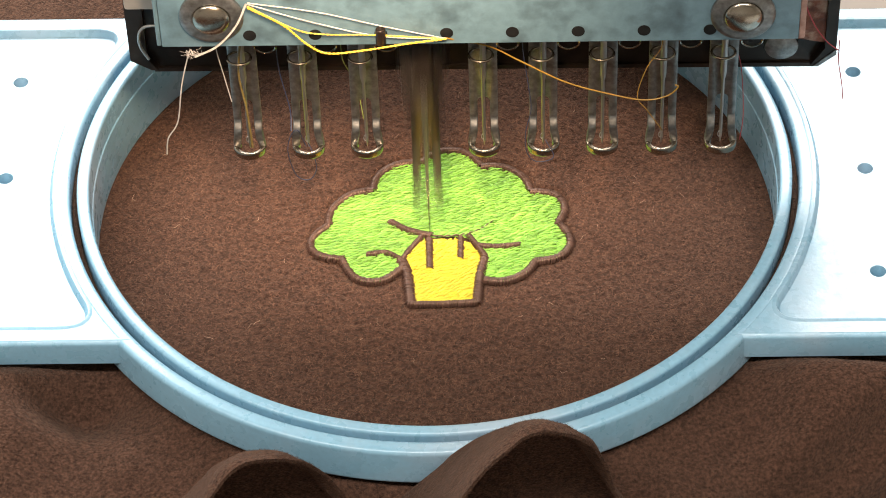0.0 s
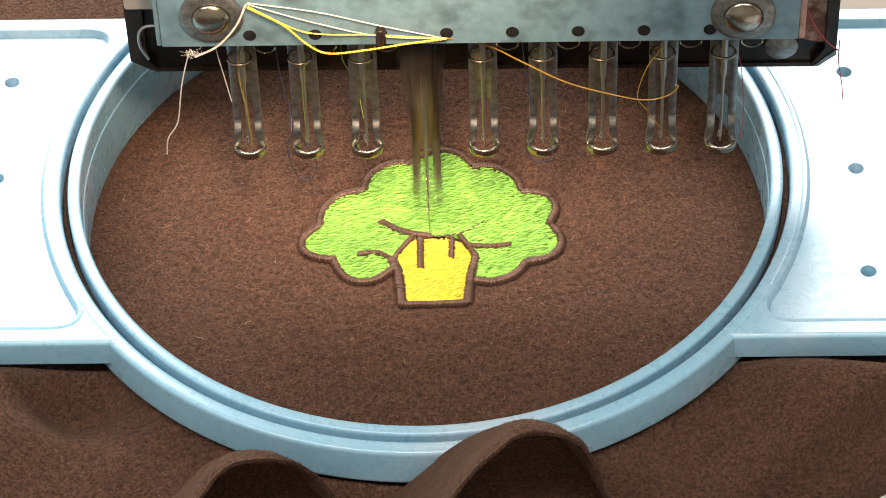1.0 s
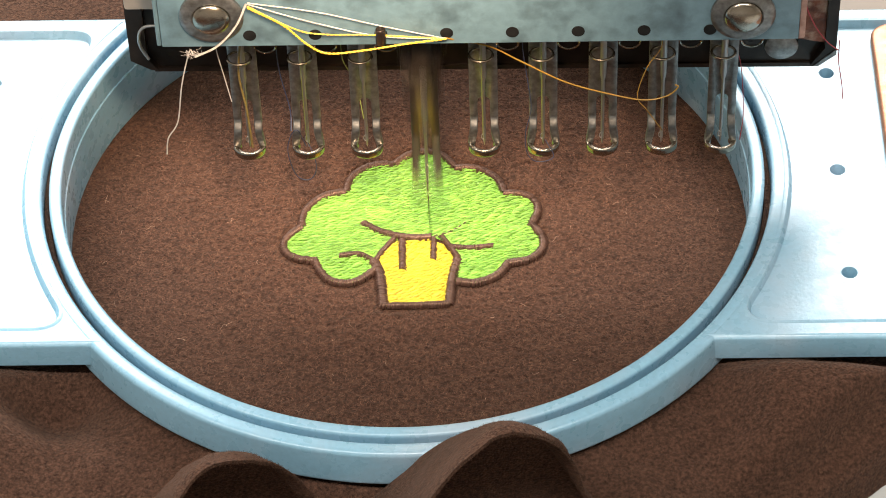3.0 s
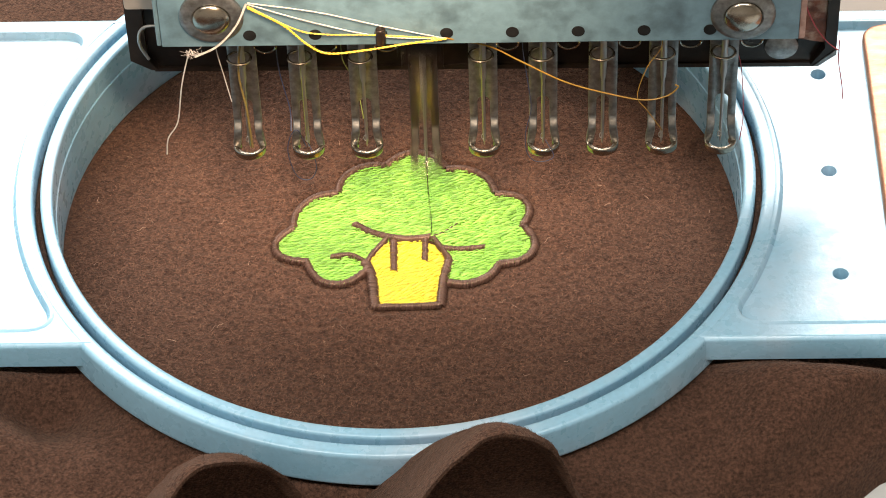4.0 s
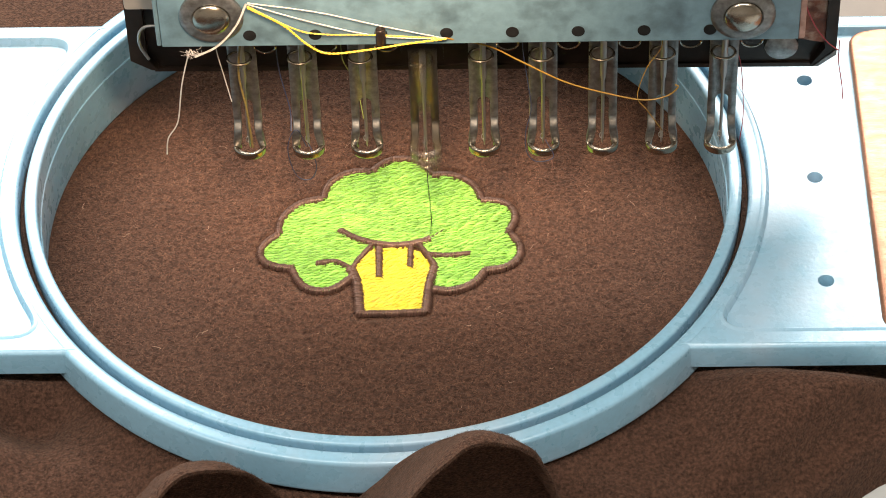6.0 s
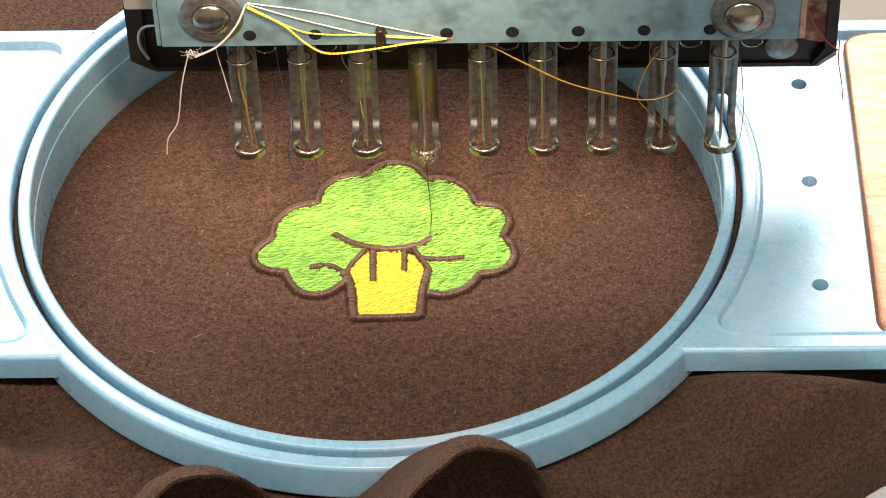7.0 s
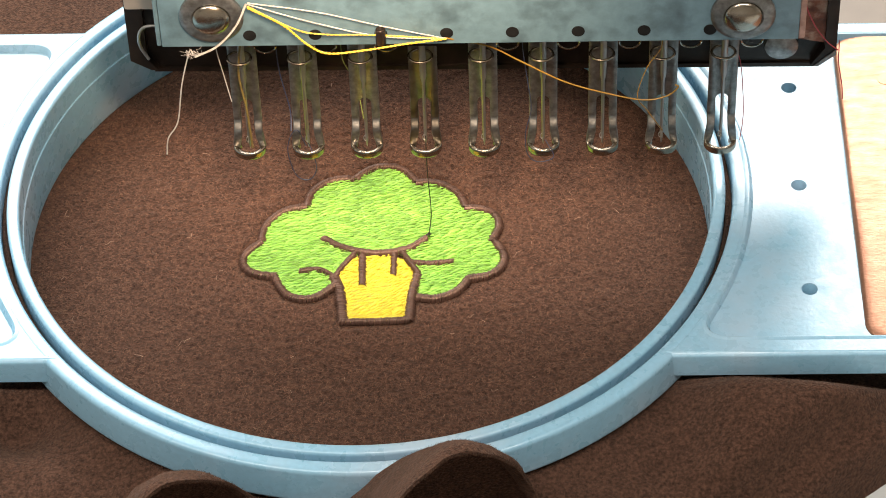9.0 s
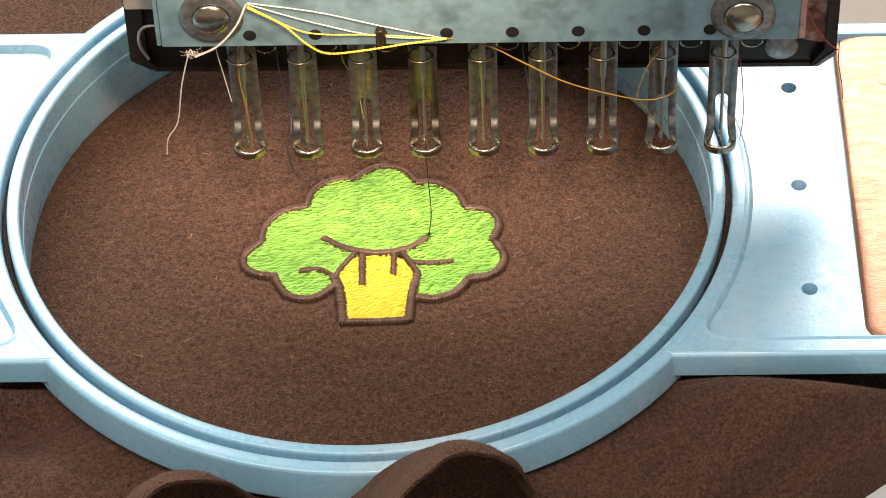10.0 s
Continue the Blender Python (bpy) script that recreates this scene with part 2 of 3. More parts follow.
def arm_plate(side):
    """A flat arm beside the ring: raised rim, sunken field with three holes."""
    y0, y1, x1, ring = -74.0, 71.0, 235.0, 115.2
    def arc(r, a, b, n):
        return [(r * math.cos(a + (b - a) * i / n), r * math.sin(a + (b - a) * i / n)) for i in range(n + 1)]
    a0, a1 = math.asin(y0 / ring), math.asin(y1 / ring)
    plan = arc(ring, a1, a0, 40) + [(x1, y0), (x1, y1)]
    r2 = 118.9
    f0, f1 = -66.0, 63.5
    b0, b1 = math.asin(f0 / r2), math.asin(f1 / r2)
    field = arc(r2, b1, b0, 26) + [(x1 - 8, f0), (x1 - 8, f1)]
    # round the four corners of the field
    fv = [Vector(p) for p in field]
    fine = []
    for i, p in enumerate(fv):
        a, b = fv[i - 1], fv[(i + 1) % len(fv)]
        if (a - p).angle(p - b) > 0.4:
            d = 11.0
            def along(dist, step):
                j, left, q = i, dist, p
                while True:
                    nx = fv[(j + step) % len(fv)]
                    ln = (nx - q).length
                    if ln >= left:
                        return q + (nx - q).normalized() * left
                    left -= ln
                    j, q = j + step, nx
            s, e = along(d, -1), along(d, 1)
            fine += [s * (1 - t) ** 2 + p * 2 * t * (1 - t) + e * t * t for t in [k / 8 for k in range(9)]]
        else:
            fine.append(p)
    # drop points that the rounding passed by
    corners = [p for i, p in enumerate(fv) if (fv[i - 1] - p).angle(p - fv[(i + 1) % len(fv)]) > 0.4]
    fine = [q for q in fine if not any((q - c).length < 10.7 and q in fv for c in corners)]
    field = [(p.x, p.y) for p in fine]
    rim_top, lip_a, lip_b, lip_c, lip_d = (offset_loop(field, d) for d in (2.4, 1.5, 1.2, 0.8, 0.35))
    holes = [[(133 + 2.45 * math.cos(2 * math.pi * i / 24), hy - 2.45 * math.sin(2 * math.pi * i / 24)) for i in range(24)]
             for hy in (41.9, -2.2, -46.2)]
    top_in = offset_loop(plan, -1.5)
    z, zf = HOOP_Z, HOOP_Z - 2.0
    shapes = [skin([(plan, z - 8.8), (plan, z - 1.4), (offset_loop(plan, -0.15), z - 0.75), (offset_loop(plan, -0.22), z - 0.68), (offset_loop(plan, -1.0), z - 0.19), (offset_loop(plan, -1.08), z - 0.15), (top_in, z)])]
    v = [(p[0], p[1], z) for loop in (top_in, rim_top) for p in loop]
    shapes.append((v, fill([top_in, rim_top])))
    shapes.append(skin([(rim_top, z), (lip_a, z + 0.28), (lip_b, z + 0.28), (lip_c, z - 0.1), (lip_d, z - 1.2), (field, zf)]))
    v = [(p[0], p[1], zf) for loop in [field] + holes for p in loop]
    shapes.append((v, fill([field] + holes)))
    for h in holes:
        shapes.append(skin([(offset_loop(h, -0.25), zf), (h, zf - 0.3), (h, zf - 6.8)]))
    v = [(p[0], p[1], z - 8.8) for loop in [plan] + holes for p in loop]
    shapes.append((v, [f[::-1] for f in fill([plan] + holes)]))
    verts, faces = join(*shapes)
    if side < 0:
        verts, faces = [(-a, b, c) for a, b, c in verts], [f[::-1] for f in faces]
    return verts, faces


for side in (1, -1):
    part("arm_plate", arm_plate(side), BLUE, hoop)

clip = thing("mounting_clip", "flat brushed steel mounting clip lying on the hoop arm", "bracket")


def bowed_plate():
    """A slightly bowed steel strip with rounded corners."""
    def z_at(y):
        return 30.4 - 0.00032 * min(0.0, y - 20) ** 2

    def x_at(y):
        e = max(0.0, abs(y + 2.5) - 58.5) / 6.0
        return 148.2 + 6.0 * (1 - math.sqrt(max(0.0, 1 - min(1, e) ** 2)))

    ys = [-67 + 0.8 * k for k in range(10)] + [-58 + 2.3 * k for k in range(50)] + [56 + 0.6 * k for k in range(11)]
    rows, verts, faces = len(ys), [], []
    for y in ys:
        x, z = x_at(y), z_at(y)
        verts += [(x, y, z - 2.9), (x, y, z - 1.1), (x + 0.35, y, z - 0.62), (x + 1.2, y, z - 0.34), (x + 2.6, y, z - 0.12), (x + 4.4, y, z), (175, y, z), (300, y, z), (300, y, z - 2.9)]
    for i in range(rows - 1):
        for k in range(8):
            a = i * 9 + k
            faces.append((a, a + 9, a + 10, a + 1))
    faces += [tuple(range(9)), tuple((rows - 1) * 9 + k for k in range(9))[::-1]]
    return verts, [f[::-1] for f in faces]


part("clip_plate", bowed_plate(), BRUSHED, clip)
part("slot", lathe([(0.01, 0), (2.3, 0), (2.3, 0.3), (0.01, 0.3)], 24, "z", (163, 41.5, 30.25)), COPPER, clip, "copper-coloured slot in the clip")

# ---- garment ----
garment = thing("fleece_garment", "dark brown fleece garment stretched in the hoop with an embroidered broccoli", "garment")


# outline of the embroidered motif
def arc_points(a, b, bulge, n=14):
    """Points from a to b on an arc whose middle stands off to the left by bulge."""
    a, b = Vector(a), Vector(b)
    d = b - a
    nrm = Vector((-d.y, d.x)).normalized()
    return [a + d * (i / n) + nrm * bulge * (1 - abs(2 * i / n - 1) ** 2.4) for i in range(n)]


LOBES = [((-29.0, -12.9), (-33.7, 1.6), 8.0), ((-33.7, 1.6), (-20.1, 16.9), 4.8), ((-20.1, 16.9), (-5.3, 29.1), 5.0), ((-5.3, 29.1), (14.1, 27.4), 6.8),
         ((14.1, 27.4), (29.7, 15.6), 4.4), ((29.7, 15.6), (38.0, 1.8), 6.4), ((38.0, 1.8), (30.8, -14.7), 7.5), ((30.8, -14.7), (15.8, -22.6), 3.5)]
crown = [p for a, b, h in LOBES for p in arc_points(a, b, h)]
crown += [Vector(p) for p in ((15.8, -22.6), (14.0, -21.5), (15.8, -13.4), (11.4, -5.0), (8.0, -3.2), (-3.0, -3.5), (-7.0, -6.6), (-11.3, -14.3), (-10.4, -16.8))]
crown += arc_points((-10.4, -16.8), (-29.0, -12.9), 8.0)
stem = [(-6.4, -7.0), (-10.8, -14.2), (-8.4, -19.0), (-7.6, -24.0), (-7.0, -32.8), (12.5, -32.0), (13.4, -22.0), (14.4, -17.0), (15.3, -13.2), (10.8, -6.2), (7.0, -4.6), (-3.0, -4.8)]


def pile_map(polys, step=0.5):
    """How high the pile stands on a grid round the motif: 0 under the stitches and at their edge, 1 a few millimetres off."""
    px, py = np.meshgrid(np.arange(-60, 60 + step, step), np.arange(-50, 50 + step, step))
    off = np.full(px.shape, 99.0)
    for poly in polys:
        within = np.zeros(px.shape, bool)
        for i in range(len(poly)):
            (x1, y1), (x2, y2) = poly[i - 1][:2], poly[i][:2]
            if y1 != y2:
                within ^= ((y1 > py) != (y2 > py)) & (px < (x2 - x1) * (py - y1) / (y2 - y1) + x1)
            parts = max(1, int(math.hypot(x2 - x1, y2 - y1) / 0.8))
            for k in range(parts):
                t = k / parts
                off = np.minimum(off, np.hypot(px - x1 - (x2 - x1) * t, py - y1 - (y2 - y1) * t))
        off[within] = 0
    t = np.clip((off - 1.5) / 2.4, 0, 1)
    return t * t * (3 - 2 * t)


PILE = pile_map((crown, stem))


def pile_at(x, y):
    i, j = round((y + 50) / 0.5), round((x + 60) / 0.5)
    return float(PILE[i, j]) if 0 <= i < PILE.shape[0] and 0 <= j < PILE.shape[1] else 1.0


def cloth_height(x, y):
    pile = pile_at(x, y)
    lump = 0.30 * noise.noise((x / 9, y / 9, 1.0)) + 0.42 * noise.noise((x / 2.1, y / 1.9, 4.0)) + 0.26 * noise.noise((x / 0.95, y / 0.95, 6.0))
    return lump * (0.3 + 0.7 * pile) + 1.05 * pile - 0.42


def disc_panel(radius, rings, spokes):
    verts, faces = [(0, 0, cloth_height(0, 0))], []
    for i in range(1, rings + 1):
        r = radius * i / rings
        for j in range(spokes):
            a = 2 * math.pi * j / spokes
            x, y = r * math.cos(a), r * math.sin(a)
            verts.append((x, y, cloth_height(x, y)))
    for j in range(spokes):
        faces.append((0, 1 + j, 1 + (j + 1) % spokes))
    for i in range(rings - 1):
        for j in range(spokes):
            k = (j + 1) % spokes
            faces.append((1 + i * spokes + j, 1 + (i + 1) * spokes + j, 1 + (i + 1) * spokes + k, 1 + i * spokes + k))
    return verts, faces


part("hooped_panel", disc_panel(110.3, 190, 620), FLEECE, garment)
part("gap_edge", lathe([(110.7, 4), (112.4, 4), (112.4, 22.6), (111.5, 23.4), (110.7, 22.6)], 200), FLEECE, garment)


def drape_height(x, y):
    d = max(0.0, min(math.hypot(x, y) - 117, -74 - y if abs(x) > 85 else 999))
    z = 14 - 0.30 * d + 4.0 * noise.noise((x / 40, y / 36, 7.0)) * min(1, d / 15) + 0.8 * noise.noise((x / 11, y / 11, 3.0))
    if x > 0:
        # a soft billow runs out from under the arm and falls away on both sides
        r = y + 80.0 + 0.16 * (x - 115) + 1.2 * noise.noise((x / 30, 1.0, 2.0))
        fall = 6.0 * (math.hypot(1, r / 11) - 1) if r < 0 else 7.0 * (math.hypot(1, r / 5) - 1)
        billow = 25.0 - min(fall, 24) + 1.0 * noise.noise((x / 22, y / 18, 3.0)) + 0.4 * noise.noise((x / 8, y / 8, 3.0))
        side = min(1.0, max(0.0, (x - 84) / 30))
        z += side * side * (3 - 2 * side) * (billow - z)
        # the hem falls over the edge of the machine bed
        past = (-113.5 + 0.62 * (x - 114) - y) * 0.85 + 1.5 * noise.noise((x / 14, y / 14, 5.0))
        z -= (15 / (1 + math.exp(-(past + 9) / 1.3)) + 40 / (1 + math.exp(-(past - 1.6) / 0.6))) if x > 90 else 0
    else:
        # it lies high under the arm and dips beside the ring
        side = min(1.0, max(0.0, (-x - 92) / 34))
        fall = 6.0 * (math.hypot(1, (y + 80) / (13 if y < -80 else 5)) - 1)
        z += side * side * (3 - 2 * side) * (23.5 - min(fall, 22) + 1.2 * noise.noise((x / 24, y / 18, 5.0)) - z)
        z -= 9 * math.exp(-((x + 106) / 14) ** 2 - ((y + 85) / 8) ** 2)
    if abs(x) > 80:
        # the cloth stays below the arms, bending softly
        z = -1.8 * math.log(math.exp(-z / 1.8) + math.exp(-(19.5 + max(0, -75.5 - y) * 2.2) / 1.8))
    return z


def sheet(x0, x1, y0, y1, nx, ny, fn, keep=None):
    verts = [(x0 + (x1 - x0) * i / nx, y0 + (y1 - y0) * j / ny) for j in range(ny + 1) for i in range(nx + 1)]
    verts = [(x, y, fn(x, y)) for x, y in verts]
    faces = []
    for j in range(ny):
        for i in range(nx):
            q = (j * (nx + 1) + i, j * (nx + 1) + i + 1, (j + 1) * (nx + 1) + i + 1, (j + 1) * (nx + 1) + i)
            if not keep or keep(*verts[q[0]][:2]):
                faces.append(q)
    return verts, faces


part("front_drape", sheet(-230, 230, -260, -30, 280, 150, drape_height, lambda x, y: math.hypot(x, y) > 112 and not (x > 100 and (-113.5 + 0.62 * (x - 114) - y) > 12)), FLEECE, garment)
part("rear_drape", sheet(-230, -40, 60, 240, 48, 45, lambda x, y: -14 + 6 * noise.noise((x / 50, y / 50, 2.0))), FLEECE, garment)


def arch_fold(xc, y_back, y_front, width, z0, height, lean, power, flank, spread):
    """A standing fold: a thick hood of cloth, open towards the front and falling away behind."""
    nu, nv = 48, 14
    verts, faces = [], []
    for layer in (0, 1.3):
        for j in range(nv + 1):
            for i in range(nu + 1):
                u = -1 + 2 * i / nu
                v = j / nv
                h = (max(0.0, math.cos(u * math.pi / 2))) ** power
                drop = 1 - (0.25 + 0.07 * u) * (1 - v) ** 1.4 - 0.012 * max(0.0, v - 0.85) / 0.15
                w = 1 + 0.10 * (1 - v)
                x = xc + u * (width - layer) * w * (spread if u < 0 else 1.0) + lean * h + 2.4 * noise.noise((u * 2.4, v * 1.5, xc)) + 0.7 * noise.noise((u * 9, v * 4, xc))
                z = z0 + (height - layer) * h * drop + 1.8 * noise.noise((u * 3.2, v * 2, xc + 9)) + 0.6 * noise.noise((u * 10, v * 4, xc + 2))
                y = y_back + (y_front - y_back) * v - 6 * (1 - u) * v + 1.5 * noise.noise((u * 3, v, xc + 4)) * v
                # one flank of the hood reaches further forward and shows its outside
                side = min(1.0, max(0.0, (-u - 0.02) / 0.45))
                y -= flank * side * side * (3 - 2 * side) * max(0.0, v - 0.35) / 0.65
                # the other side draws back, so that the eye looks into the fold
                far = min(1.0, max(0.0, (u - 0.05) / 0.5))
                y += 9 * far * far * (3 - 2 * far) * max(0.0, v - 0.3) / 0.7
                verts.append((x, y, z))
    o = (nu + 1) * (nv + 1)
    for j in range(nv):
        for i in range(nu):
            q = (j * (nu + 1) + i, j * (nu + 1) + i + 1, (j + 1) * (nu + 1) + i + 1, (j + 1) * (nu + 1) + i)
            faces += [q[::-1], tuple(k + o for k in q)]
    for i in range(nu):
        # the cloth closes the fold at the back
        a, b = verts[o + i], verts[o + i + 1]
        k = len(verts)
        verts += [(a[0], a[1] - 1, -25), (b[0], b[1] - 1, -25)]
        faces.append((o + i, o + i + 1, k + 1, k))
        for j, flip in ((0, False), (nv, True)):
            a = j * (nu + 1) + i
            q = (a, a + 1, a + 1 + o, a + o)
            faces.append(q[::-1] if flip else q)
    return verts, faces


def fuzz_on(shape, count, length, seed):
    """Short fibres standing on a cloth part, so that its outline is soft."""
    rng = random.Random(seed)
    v, f = shape
    verts, faces = [], []
    for _ in range(count):
        q = f[rng.randrange(len(f))]
        a, b, c = (Vector(v[q[k]]) for k in range(3))
        nrm = (b - a).cross(c - a)
        if nrm.length < 1e-6:
            continue
        nrm.normalize()
        r1, r2 = rng.random(), rng.random()
        p = a + (b - a) * r1 + (c - b) * r1 * r2
        t = Vector((rng.uniform(-1, 1), rng.uniform(-1, 1), rng.uniform(-1, 1)))
        t = (t - nrm * t.dot(nrm)).normalized()
        tip = nrm * rng.uniform(0.2, 0.8) + t * rng.uniform(0.3, 1.0)
        side = nrm.cross(t) * 0.032
        ln = length * rng.uniform(0.5, 1.2)
        o = len(verts)
        for k, bend in ((0, 0), (0.5, 0.62), (1, 1)):
            m = p + tip * ln * k + t * ln * 0.3 * k * k
            verts += [tuple(m - side), tuple(m + side)]
        faces += [(o, o + 1, o + 3, o + 2), (o + 2, o + 3, o + 5, o + 4)]
    return verts, faces


for k, numbers in enumerate(((27, -121, -135, 40, -16, 82, 3, 1.2, 10, 1.25), (-47, -124, -136, 36, -18, 74, 1, 0.95, 9, 1.05))):
    cloth = arch_fold(*numbers)
    fold = part("standing_fold", cloth, FLEECE, garment)
    tagged(part("fold_fuzz", fuzz_on(cloth, 12000, 0.65, 40 + k), DULLFUZZ, fold, "short loose brown fibres"), kind="stuff")
tagged(part("drape_fuzz", fuzz_on(sheet(-175, 175, -165, -76, 110, 36, drape_height, lambda x, y: math.hypot(x, y) > 119), 45000, 0.85, 50), DULLFUZZ, garment, "short loose brown fibres"), kind="stuff")

# ---- embroidery: crown, stem and satin outline ----
def inside(poly, x, y):
    hit = False
    n = len(poly)
    for i in range(n):
        x1, y1, x2, y2 = *poly[i - 1][:2], *poly[i][:2]
        if (y1 > y) != (y2 > y) and x < (x2 - x1) * (y - y1) / (y2 - y1) + x1:
            hit = not hit
    return hit


FLAT = ((0, 0.5, -0.5), (0.17, 0.95, 0.7), (0.5, 1.0, 1.0), (0.83, 0.95, 0.7), (1, 0.5, -0.5))
PUFFED = ((0, 0.6, -0.55), (0.1, 0.95, 0.25), (0.28, 1.0, 0.8), (0.5, 1.0, 1.0), (0.72, 1.0, 0.8), (0.9, 0.95, 0.25), (1, 0.6, -0.55))


def stitch(a, b, r, z, rise=0.35, arch=FLAT):
    """One stitch: a short thread that dips at both ends."""
    a, b = Vector((*a, 0)), Vector((*b, 0))
    d = (b - a).normalized()
    w = Vector((-d.y, d.x, 0))
    verts, faces = [], []
    for t, s, h in arch:
        c = a + (b - a) * t + Vector((0, 0, z + rise * h))
        for k in range(5):
            an = math.pi * k / 4
            verts.append(tuple(c + w * math.cos(an) * r * s + Vector((0, 0, math.sin(an) * r * s))))
    for i in range(len(arch) - 1):
        for k in range(4):
            faces.append((i * 5 + k, i * 5 + k + 1, (i + 1) * 5 + k + 1, (i + 1) * 5 + k))
    return verts, faces


def tatami(poly, angle, length, pitch, r, z, seed):
    rng = random.Random(seed)
    ca, sa = math.cos(angle), math.sin(angle)
    us = [p[0] * ca + p[1] * sa for p in poly]
    vs = [-p[0] * sa + p[1] * ca for p in poly]
    verts, faces = [], []
    v, row = min(vs), 0
    while v < max(vs):
        u = min(us) - length * ((row * 0.37) % 1) - rng.random() * 0.5
        while u < max(us):
            ln = length * rng.uniform(0.85, 1.12)
            run, steps = [], 10
            for k in range(steps + 1):
                q = u + ln * k / steps
                if inside(poly, q * ca - v * sa, q * sa + v * ca):
                    run.append(q)
            if len(run) > 2:
                j1, j2 = rng.uniform(-0.1, 0.1), rng.uniform(-0.1, 0.1)
                a = (run[0] * ca - (v + j1) * sa, run[0] * sa + (v + j1) * ca)
                b = (run[-1] * ca - (v + j2) * sa, run[-1] * sa + (v + j2) * ca)
                sv, sf = stitch(a, b, r * rng.uniform(0.8, 1.15), z + rng.uniform(-0.2, 0.2), 0.6)
                o = len(verts)
                verts += sv
                faces += [tuple(i + o for i in f) for f in sf]
            u += ln + 0.22
        v += pitch
        row += 1
    return verts, faces


def satin(line, width, pitch, r, z, seed, closed=False, slant=0.42):
    rng = random.Random(seed)
    pts = [Vector((p[0], p[1])) for p in line]
    if closed:
        pts.append(pts[0])
    verts, faces = [], []
    left = 0.0
    for i in range(len(pts) - 1):
        a, b = pts[i], pts[i + 1]
        d = b - a
        ln = d.length
        if ln < 1e-6:
            continue
        d = d / ln
        w = Vector((-d.y, d.x))
        s = left
        while s < ln:
            c = a + d * s
            h = width / 2 * rng.uniform(0.88, 1.12)
            lean = slant + rng.uniform(-0.12, 0.12)
            p, q = c + w * h + d * lean, c - w * h * rng.uniform(0.9, 1.1) - d * lean
            sv, sf = stitch(p, q, r * rng.uniform(0.8, 1.2), z + rng.uniform(-0.1, 0.12), 0.95, PUFFED)
            o = len(verts)
            verts += sv
            faces += [tuple(k + o for k in f) for f in sf]
            s += pitch
        left = s - ln
    return verts, faces


for name, poly, mat in (("crown_underlay", crown, GREEN), ("stem_underlay", [Vector(p) for p in stem], YELLOW)):
    part(name, ([(p[0], p[1], 0.06) for p in poly], fill([poly])), mat, garment, smooth=False)
motif = [part("crown_fill", tatami(crown, radians(17), 4.1, 0.44, 0.228, 0.42, 3), GREEN, garment, "bright green fill stitches"),
         part("stem_fill", tatami([Vector(p) for p in stem], radians(28), 4.1, 0.45, 0.235, 0.42, 4), YELLOW, garment, "yellow fill stitches")]
# the brow line is sewn during the clip: its far half grows stitch by stitch behind the needle
BROW = [Vector(p[:2]) for p in smooth_line([(-14.7, 3.1, 0), (-8.0, -1.3, 0), (1.9, -3.7, 0), (11.6, -2.1, 0), (18.2, 2.9, 0)], 16)]
BROW_START = next(i for i, p in enumerate(BROW) if p.x > -2.2)
def pushed_out(line, d):
    """The line moved to its left by d."""
    out = []
    for i, p in enumerate(line):
        t = (line[min(i + 1, len(line) - 1)] - line[max(i - 1, 0)]).normalized()
        out.append(p + Vector((-t.y, t.x)) * d)
    return out


LINES = [(pushed_out(crown[:len(LOBES) * 14] + [Vector((15.8, -22.6)), Vector((15.2, -22.6))], 0.3), 2.6), (pushed_out(arc_points((-10.4, -16.8), (-29.0, -12.9), 8.0) + [Vector((-29.0, -12.9))], 0.3), 2.5),
         (smooth_line([(-10.9, -14.0, 0), (-9.0, -18.6, 0), (-8.2, -24, 0), (-7.4, -33.0, 0)], 6), 3.4), (smooth_line([(-8.2, -33.0, 0), (2.8, -33.0, 0), (13.4, -32.4, 0)], 6), 2.1),
         (smooth_line([(12.9, -32.5, 0), (13.7, -22, 0), (14.6, -17, 0), (15.5, -13.0, 0)], 6), 3.0), (smooth_line([(-11.0, -15.2, 0), (-8.6, -10.2, 0), (-4.6, -4.0, 0)], 6), 2.0),
         (smooth_line([(15.5, -12.8, 0), (13.0, -8.2, 0), (10.2, -3.4, 0)], 6), 2.0), (BROW[:BROW_START + 1], 2.4),
         (smooth_line([(-21.6, -11.4, 0), (-15.6, -10.8, 0), (-10.2, -14.3, 0)], 8), 2.0), (smooth_line([(13.4, -7.9, 0), (18.6, -8.6, 0), (26.5, -7.8, 0)], 8), 2.0),
         (smooth_line([(-2.1, -5.0, 0), (-2.0, -11, 0), (-1.8, -17.9, 0)], 4), 2.5), (smooth_line([(7.8, -4.4, 0), (7.8, -9, 0), (7.7, -13.7, 0)], 4), 2.2)]
for k, (line, width) in enumerate(LINES):
    part("satin_line", satin(line, width * 1.12, 0.28, 0.175, 0.84, 20 + k), BROWN, garment, "dark brown raised satin stitching")
sewn = []
for k in range(BROW_START, len(BROW) - 1):
    sewn.append((part("satin_stitch", satin(BROW[k:k + 2], 2.4 * 1.12, 0.28, 0.175, 0.88, 60 + k), BROWN, garment), BROW[k].x))
knot = part("thread_knot", join(*[tube(smooth_line([(18.2 + 0.5 * math.cos(k * 1.3), 3.0 + 0.5 * math.sin(k * 1.3), 1.2 + 0.25 * k), (18.7 - 0.4 * math.sin(k), 3.3 + 0.4 * math.cos(k * 2), 1.9 + 0.1 * k),
                                                   (18.5 + 0.6 * math.sin(k * 2), 3.6, 1.3)], 5), 0.2, 5) for k in range(5)]), BLACK_T, garment, "small dark thread knot")
